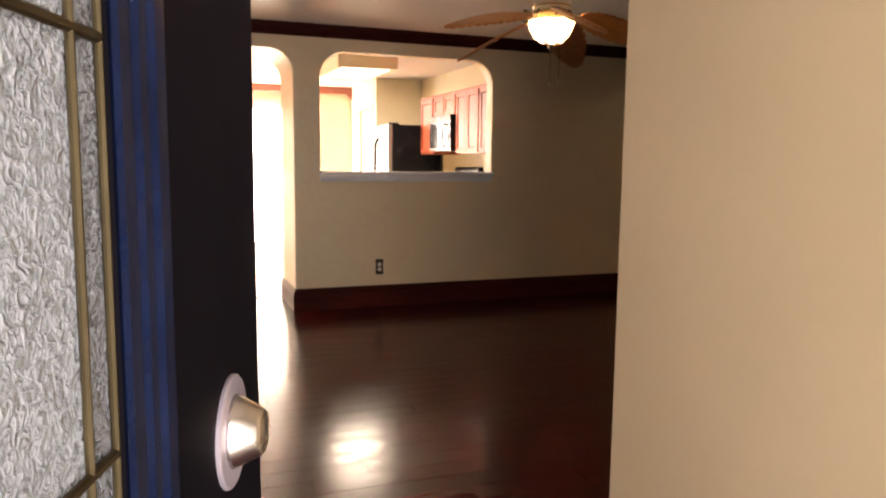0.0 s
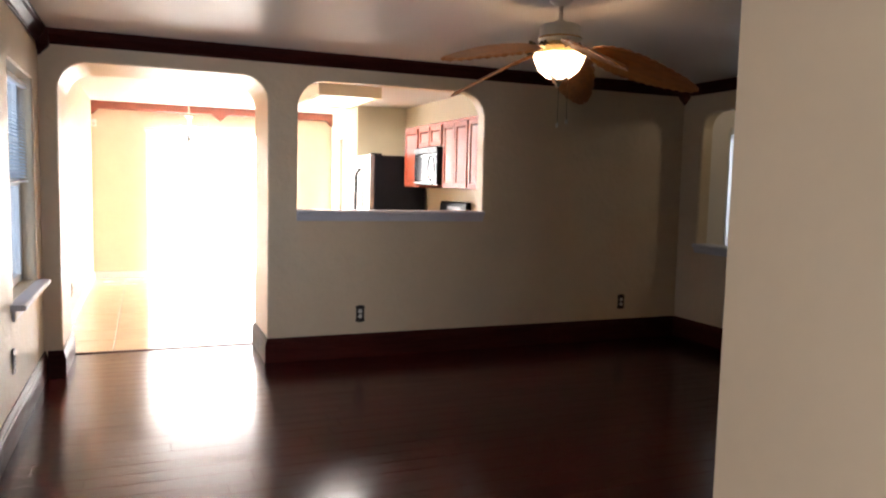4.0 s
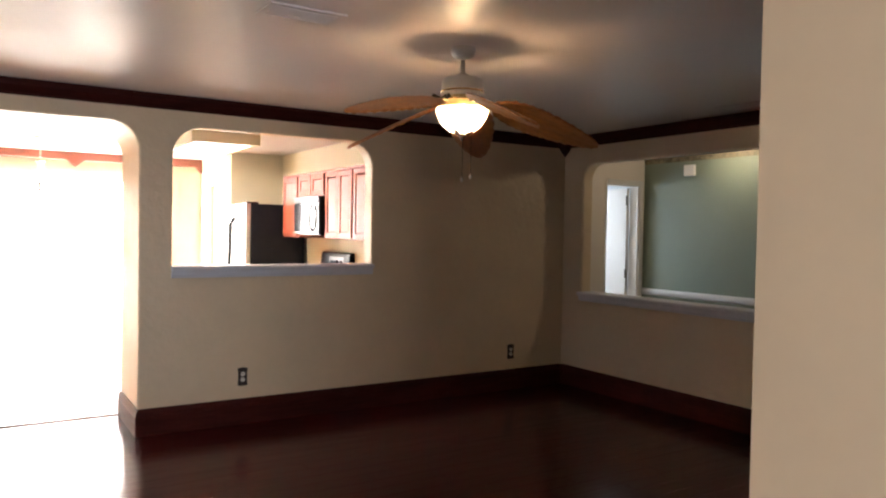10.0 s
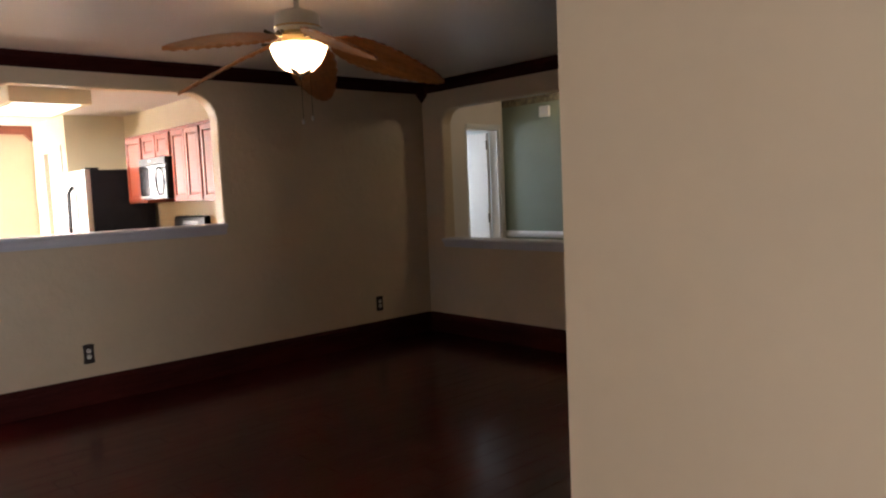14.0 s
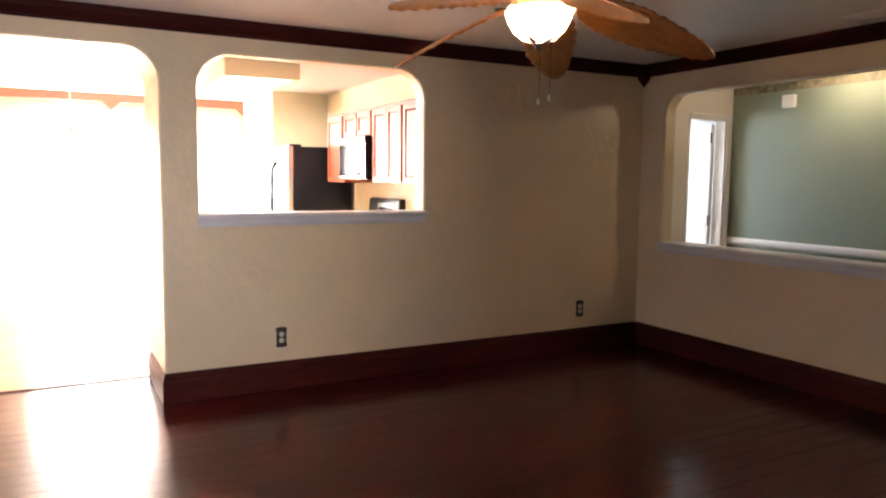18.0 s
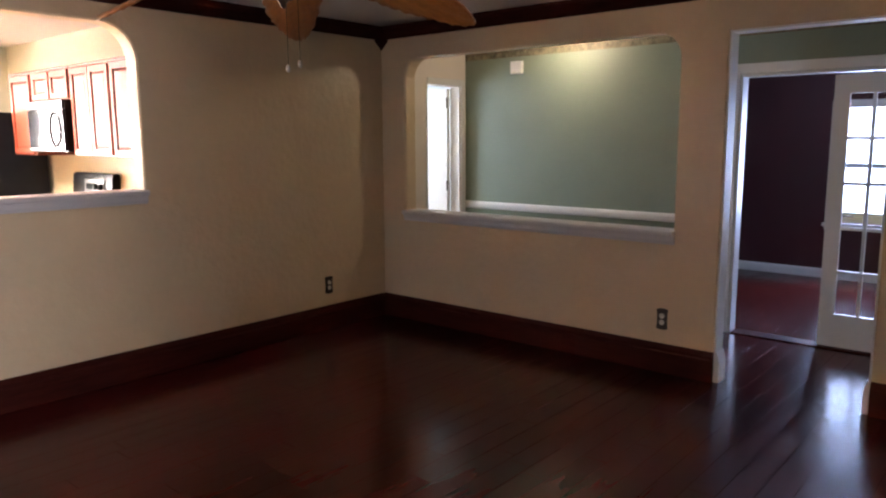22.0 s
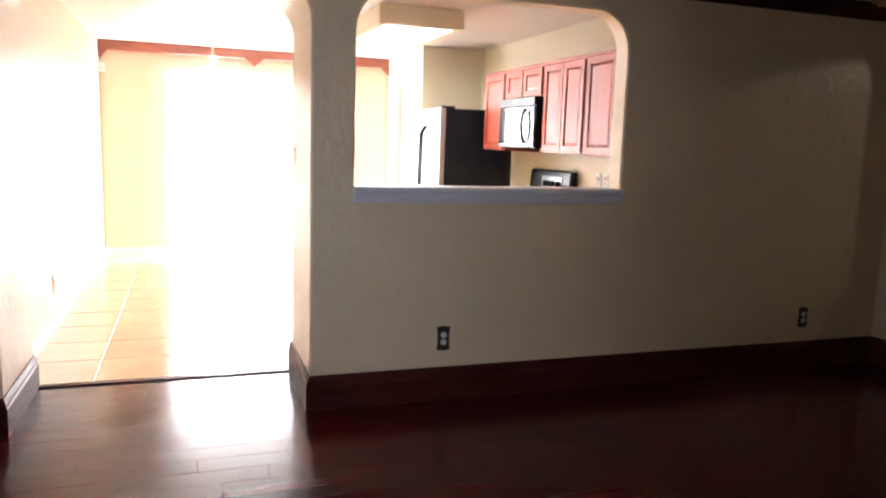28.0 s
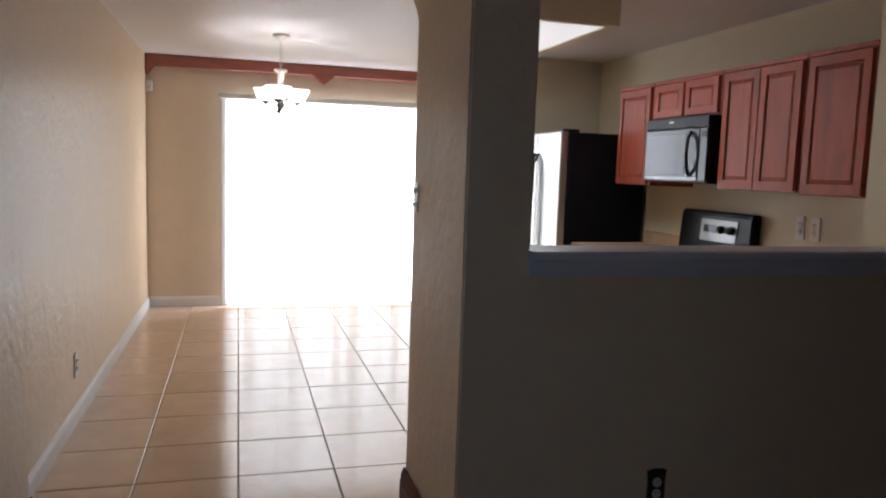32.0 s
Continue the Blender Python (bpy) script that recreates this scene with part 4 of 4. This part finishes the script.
part("handle", tube([(-0.004, -0.185, 0.045), (-0.030, -0.197, 0.090), (-0.044, -0.203, 0.185), (-0.030, -0.197, 0.280), (-0.004, -0.185, 0.322)], 0.011, 10), M_BLACK, dr, "curved black handle", smooth=True)
cp = part("control_panel", box((0.0, -0.35, 0.012), (0.02, -0.272, 0.345), 0.005), M_DARKGLASS, mw, "glossy black control panel")
part("display", box((-0.002, -0.342, 0.285), (0.002, -0.280, 0.325), 0.002), M_BLACK, cp)
for k in range(5):
    part("vent_slot", box((-0.0015, -0.33, 0.357 + k * 0.012), (0.002, 0.33, 0.361 + k * 0.012)), M_BLACK, mw)
part("badge", box((-0.003, 0.02, 0.385), (0.002, 0.07, 0.395)), M_PLATE, dr, "small pale maker's mark")

fridge = thing("refrigerator", "side-by-side fridge with stainless doors and black sides", "refrigerator", pose(2.47, 8.935, 0))
part("cabinet", box((0.07, -0.39, 0.02), (0.745, 0.40, 1.765), 0.008, 2), M_BLACK, fridge)
part("hinge_cover", box((0.02, -0.38, 1.765), (0.16, -0.29, 1.79), 0.006), M_BLACK, fridge)
for y0, y1, hy in ((-0.39, 0.06, 0.028), (0.065, 0.40, 0.097)):
    fd = part("door", box((0.0, y0, 0.06), (0.065, y1, 1.77), 0.014, 3), M_STEEL, fridge, "stainless door")
    part("handle", tube([(0.0, hy, 0.62), (-0.045, hy, 0.68), (-0.055, hy, 1.05), (-0.045, hy, 1.52), (0.0, hy, 1.60)], 0.013, 10), M_BLACK, fd, "long dark handle", smooth=True)
part("badge", box((-0.002, -0.35, 1.64), (0.002, -0.29, 1.655)), M_PLATE, fridge)
part("kick_plate", box((0.03, -0.38, 0.0), (0.08, 0.39, 0.055), 0.003), M_BLACK, fridge)

stove = thing("stove", "black range with a steel control backguard", "stove", pose(KX - 0.66, 7.565, 0))
part("oven_body", box((0.03, -0.38, 0.0), (0.66, 0.38, 0.905), 0.004), M_BLACK, stove)
part("oven_door", box((0.0, -0.375, 0.18), (0.03, 0.375, 0.84), 0.006), M_BLACK, stove)
part("oven_handle", tube([(0.0, -0.30, 0.80), (-0.04, -0.28, 0.80), (-0.04, 0.28, 0.80), (0.0, 0.30, 0.80)], 0.011), M_STEEL, stove, smooth=True)
part("cooktop", box((0.0, -0.38, 0.905), (0.60, 0.38, 0.92), 0.004), M_DARKGLASS, stove)
for x, y in ((0.17, -0.19), (0.17, 0.19), (0.45, -0.19), (0.45, 0.19)):
    coil = bmesh.new()
    tube([((0.025 + 0.008 * t) * math.cos(t * 1.9) + x, (0.025 + 0.008 * t) * math.sin(t * 1.9) + y, 0.93) for t in [k * 0.33 for k in range(30)]], 0.005, 6, coil)
    part("burner", coil, M_BRONZE, stove)
bg = bmesh.new()
prof = [(0.565, 0.92), (0.588, 1.205), (0.603, 1.225), (0.655, 1.225), (0.655, 0.92)]
e0 = [bg.verts.new((x, -0.38, z)) for x, z in prof]
e1 = [bg.verts.new((x, 0.38, z)) for x, z in prof]
for k in range(5):
    j = (k + 1) % 5
    bg.faces.new((e0[k], e0[j], e1[j], e1[k]))
bg.faces.new(e0)
bg.faces.new(e1)
bmesh.ops.bevel(bg, geom=bg.edges[:], offset=0.008, segments=2, affect='EDGES')
guard = part("backguard", bg, M_BLACK, stove)
part("control_face", box((-0.003, -0.25, -0.075), (0.003, 0.13, 0.075), 0.003), M_DSTEEL, guard, "dark steel control strip", m=pose(0.575, 0, 1.10, 0, 4.6, 0))
for y in (-0.20, -0.10):
    part("knob", lathe([(0.027, 0), (0.026, 0.018), (0.018, 0.024), (0, 0.025)], 18, m=pose(0.570, y, 1.11, 0, -85, 0)), M_BLACK, guard, smooth=True)
part("clock", box((-0.002, -0.04, -0.02), (0.002, 0.09, 0.03)), M_DARKGLASS, guard, m=pose(0.571, 0, 1.105, 0, 4.6, 0))

for y0, y1, lab in ((7.95, 8.52, "cherry base cabinet beside the stove"), (6.06, 7.18, "cherry base cabinets under the counter")):
    c = thing("base_cabinet", lab, "cabinet", group="kitchen base cabinets")
    part("body", box((2.63, y0, 0.10), (KX, y1, 0.875), 0.003), M_CAB, c)
    part("toe_kick", box((2.69, y0, 0.0), (KX, y1, 0.10)), M_BLACK, c)
    n = max(1, round((y1 - y0) / 0.42))
    for k in range(n):
        a, b = y0 + (y1 - y0) * k / n + 0.008, y0 + (y1 - y0) * (k + 1) / n - 0.008
        cabinet_door(2.63, a, b, 0.12, 0.70, c)
        part("drawer_front", box((2.61, a, 0.72), (2.63, b, 0.86), 0.004), M_CAB, c)
    w = thing("worktop", "tan laminate worktop with a rolled front edge", "worktop")
    part("top", box((2.585, y0, 0.877), (KX, y1, 0.917), 0.012, 3), M_LAM, w)
    part("backsplash", box((KX - 0.02, y0, 0.917), (KX, y1, 1.015), 0.004), M_LAM, w)
pen = thing("base_cabinet", "cherry base cabinets below the pass-through", "cabinet", group="kitchen base cabinets")
part("body", box((0.95, FY + 0.13, 0.10), (2.50, 6.20, 0.875), 0.003), M_CAB, pen)
part("toe_kick", box((0.95, FY + 0.13, 0.0), (2.50, 6.13, 0.10)), M_BLACK, pen)
for k in range(4):
    part("door", box((0.96 + k * 0.385, 6.20, 0.12), (1.365 + k * 0.385, 6.22, 0.86), 0.005), M_CAB, pen)
w = thing("worktop", "tan laminate worktop below the pass-through", "worktop")
part("top", box((0.93, FY + 0.131, 0.877), (2.504, 6.24, 0.917), 0.012, 3), M_LAM, w)

outlet(pose(KX, 6.745, 1.175, 0, 0, -90), M_WHITE, "white duplex outlet on the kitchen wall")
outlet(pose(KX, 6.86, 1.175, 0, 0, -90), M_WHITE, "white duplex outlet on the kitchen wall")

pantry = thing("pantry_door", "white panelled pantry door with a round knob", "door", kind="structure")
PX, P0, P1 = 2.56, 9.70, 10.40
part("leaf", box((PX + 0.04, P0 + 0.01, 0.01), (PX + 0.08, P1 - 0.01, 2.04), 0.003), M_WHITE, pantry)
for z0, z1 in ((0.2, 0.85), (1.0, 1.55), (1.65, 1.92)):
    for y0, y1 in ((P0 + 0.10, P0 + 0.31), (P0 + 0.39, P0 + 0.60)):
        part("panel", box((PX + 0.030, y0, z0), (PX + 0.042, y1, z1), 0.006, 2), M_WHITE, pantry)
part("knob", lathe([(0.01, 0), (0.01, 0.03), (0.026, 0.04), (0.022, 0.058), (0, 0.062)], 18, m=pose(PX + 0.04, P0 + 0.08, 0.95, 0, -90)), M_NICKEL, pantry, smooth=True)
for lo, hi in (((PX - 0.016, P0 - 0.065, 0), (PX, P0, 2.115)), ((PX - 0.016, P1, 0), (PX, P1 + 0.065, 2.115)), ((PX - 0.016, P0, 2.05), (PX, P1, 2.115))):
    part("casing", box(lo, hi, 0.004), M_WHITE, pantry)

# ---- hall and rooms beyond ----
structure("wallpaper_border", box((GX - 0.003, 0.3, 2.240), (GX, HY, H - 0.001)), M_BORDER, "patterned brown wallpaper border at the top of the green wall", "trim")
chime = thing("door_chime", "small white chime box on the green wall", "door chime", pose(GX, 4.985, 2.142, 0, 0, -90))
part("cover", box((-0.062, -0.040, -0.056), (0.062, -0.001, 0.056), 0.008, 2), M_WHITE, chime)
part("grille_line", box((-0.05, -0.047, -0.045), (0.05, -0.0445, -0.040)), M_PLATE, chime)
dl = thing("hall_light", "small recessed ceiling light over the hall", "ceiling light", pose(5.60, 4.38, 0))
part("trim_ring", lathe([(0.075, H), (0.075, H - 0.006), (0.055, H - 0.010)], 24), M_WHITE, dl)
part("bulb", lathe([(0.0, 2.37), (0.03, 2.375), (0.045, 2.40), (0.03, 2.43)], 16), M_BULB, dl, "lit bulb", smooth=True)

fd = thing("french_door_frame", "white casing around the French doors", "door frame", kind="structure")
for lo, hi in (((GX - 0.018, FR1, 0), (GX, FR1 + 0.08, FRT + 0.075)), ((GX - 0.018, FR0 - 0.08, 0), (GX, FR0, FRT + 0.075)), ((GX - 0.018, FR0, FRT), (GX, FR1, FRT + 0.075)),
               ((GX, FR1 - 0.02, 0), (GX + 0.12, FR1, FRT)), ((GX, FR0, 0), (GX + 0.12, FR0 + 0.02, FRT)), ((GX, FR0 + 0.02, FRT - 0.02), (GX + 0.12, FR1 - 0.02, FRT))):
    part("board", box(lo, hi, 0.004), M_WHITE, fd)
part("threshold", box((GX - 0.01, FR0 + 0.02, 0.0), (GX + 0.13, FR1 - 0.02, 0.010), 0.004), M_TRIM, fd)


def french_leaf(m, label):
    """A glazed leaf; its hinge stands at the origin, it runs along +x, three panes wide and five high."""
    ob = thing("french_door", label, "door", m)
    Wd, Hd = 0.68, 1.93
    holes, cols, rws = [], 3, 5
    u0, u1, v0, v1 = 0.12, Wd - 0.10, 0.25, Hd - 0.13
    cw, rh = (u1 - u0 - 0.044) / 3, (v1 - v0 - 4 * 0.022) / 5
    for c_ in range(cols):
        for r in range(rws):
            a, b = u0 + c_ * (cw + 0.022), v0 + r * (rh + 0.022)
            holes.append(rect(a, b, a + cw, b + rh))
    part("sash", slab_mesh("f", rect(0, 0.012, Wd, Hd), holes, 0.036, frame_y(0), M_WHITE, 0.005, 1), M_WHITE, ob)
    for h in holes:
        g = part("pane", box((h[0][0], -0.002, h[0][1]), (h[2][0], 0.002, h[2][1])), M_GLASS, ob)
        g.visible_shadow = False
    kn = part("lever", tube([(Wd - 0.055, -0.018, 0.95), (Wd - 0.055, -0.055, 0.95), (Wd - 0.16, -0.058, 0.95)], 0.008), M_NICKEL, ob, smooth=True)
    return ob


french_leaf(pose(GX + 0.06, FR0 + 0.022, 0, 0, 0, 90), "white French door leaf with fifteen panes, closed beside the open half")

rwin = thing("window_2", "white window in the dark red room", "window", kind="structure")
for lo, hi in (((RR - 0.02, 1.47, 0.52), (RR, 1.55, 1.88)), ((RR - 0.02, 2.93, 0.52), (RR, 3.01, 1.88)), ((RR - 0.02, 1.55, 1.80), (RR, 2.93, 1.88)), ((RR - 0.04, 1.45, 0.56), (RR + 0.02, 3.03, 0.60)),
               ((RR + 0.04, 1.55, 1.18), (RR + 0.08, 2.93, 1.23)), ((RR + 0.04, 2.215, 0.60), (RR + 0.08, 2.265, 1.80))):
    part("window_frame", box(lo, hi, 0.004), M_WHITE, rwin)
g = part("pane", box((RR + 0.055, 1.55, 0.60), (RR + 0.06, 2.93, 1.80)), M_GLASS, rwin)
g.visible_shadow = False

sdoor = thing("hall_end_door", "white casing and open doorway at the end of the hall", "door frame", kind="structure")
for lo, hi in (((HD1, HY - 0.018, 0), (GX - 0.024, HY, 2.06)), ((HD0 - 0.02, HY - 0.010, 0), (HD0, HY, 2.02)), ((HD0, HY - 0.018, 2.0), (HD1, HY, 2.06)),
               ((HD1 - 0.015, HY, 0), (HD1, HY + 0.12, 2.0)), ((HD0, HY, 0), (HD0 + 0.015, HY + 0.12, 2.0))):
    part("board", box(lo, hi, 0.004), M_WHITE, sdoor)
leaf = thing("hall_door", "white door standing open into the small room", "door", pose(HD1 - 0.036, HY + 0.125, 0, 0, 0, 91))
part("leaf", box((0, -0.02, 0.01), (0.74, 0.02, 1.98), 0.003), M_WHITE, leaf)
for z in (0.25, 1.05, 1.85):
    part("hinge", lathe([(0.008, -0.05), (0.008, 0.05)], 10, m=pose(0, 0.024, z)), M_BRONZE, leaf)

# opening trim between living room and hall
for lo, hi, lab in (((RX + 0.0, O1 - 0.012, 0.0), (RX + 0.12, O1, OT), ""), ((RX + 0.0, O0, 0.0), (RX + 0.12, O0 + 0.012, OT), ""), ((RX, O0 + 0.012, OT - 0.012), (RX + 0.12, O1 - 0.012, OT), "")):
    structure("trim_opening", box(lo, hi, 0.003), M_WHITE, "white painted lining of the hall opening", "trim")
for y in (O1 - 0.012, O0 + 0.012):
    run("baseboard_lining", BASE, (RX, y if y > 2 else y), (RX + 0.12, y), 0.0, (0, -1 if y > 2 else 1, 0), M_WHITE, "white plinth at the hall opening", "baseboard")

# ---- outside ----
structure("ground", box((-300, -300, -0.20), (300, 300, -0.15)), M_GROUND, "dry lawn around the house", "ground")
structure("pavement", box((-1.6, -3.4, -0.15), (1.6, FRONT - 0.16, -0.03), 0.02), M_CONC, "concrete step before the front door", "pavement")
structure("pavement_patio", box((-1.0, DY + 0.16, -0.15), (3.2, DY + 3.2, -0.04), 0.02), M_CONC, "concrete patio slab", "pavement")
# Added out of view: the overhang blocks the sun from the patio blinds.
structure("roof", box((LX - 0.7, FRONT - 0.8, 2.62), (10.6, DY + 0.6, 2.80)), M_STUCCO, "unseen flat tan roof whose eave shades the patio door", "roof")

# ---- floor pieces, laid last ----
lay(LX, RX, EY + 0.02, AD - 0.045, parent=floor)
lay(LX, EX, FRONT, EY + 0.02, parent=floor)
lay(RX, RR, 0.3, HY, parent=floor_hall)
bm = box((AL, AD - 0.035, -0.004), (AR, AD + 0.006, 0.006), 0.004)
structure("trim_threshold", bm, M_TRIM, "dark transition strip between planks and tiles", "trim")
TX, TY = 0.446, 0.446
tile_me = mesh_of("tile", box((-TX / 2 + 0.003, -TY / 2 + 0.003, -0.007), (TX / 2 - 0.003, TY / 2 - 0.003, 0.0), 0.003, 2), M_TILE)
for j in range(12):
    for i in range(-2, 9):
        x0, x1 = 0.083 + i * TX, 0.083 + (i + 1) * TX
        y0, y1 = 6.701 + (j - 2) * TY, 6.701 + (j - 1) * TY
        a, b, c_, d = max(x0, LX), min(x1, KX), max(y0, AD + 0.008), min(y1, DY)
        if b - a < 0.03 or d - c_ < 0.03:
            continue
        if b - a > TX - 0.001 and d - c_ > TY - 0.001:
            t = new("tile", tile_me)
        else:
            t = new("tile", mesh_of("tile", box((-(b - a) / 2 + 0.003, -(d - c_) / 2 + 0.003, -0.007), ((b - a) / 2 - 0.003, (d - c_) / 2 - 0.003, 0.0), 0.003), M_TILE))
        t.matrix_basis = pose((a + b) / 2, (c_ + d) / 2, rng.uniform(-0.0004, 0.0004), rng.uniform(-0.03, 0.03), rng.uniform(-0.03, 0.03))
        t.parent = floor_dining
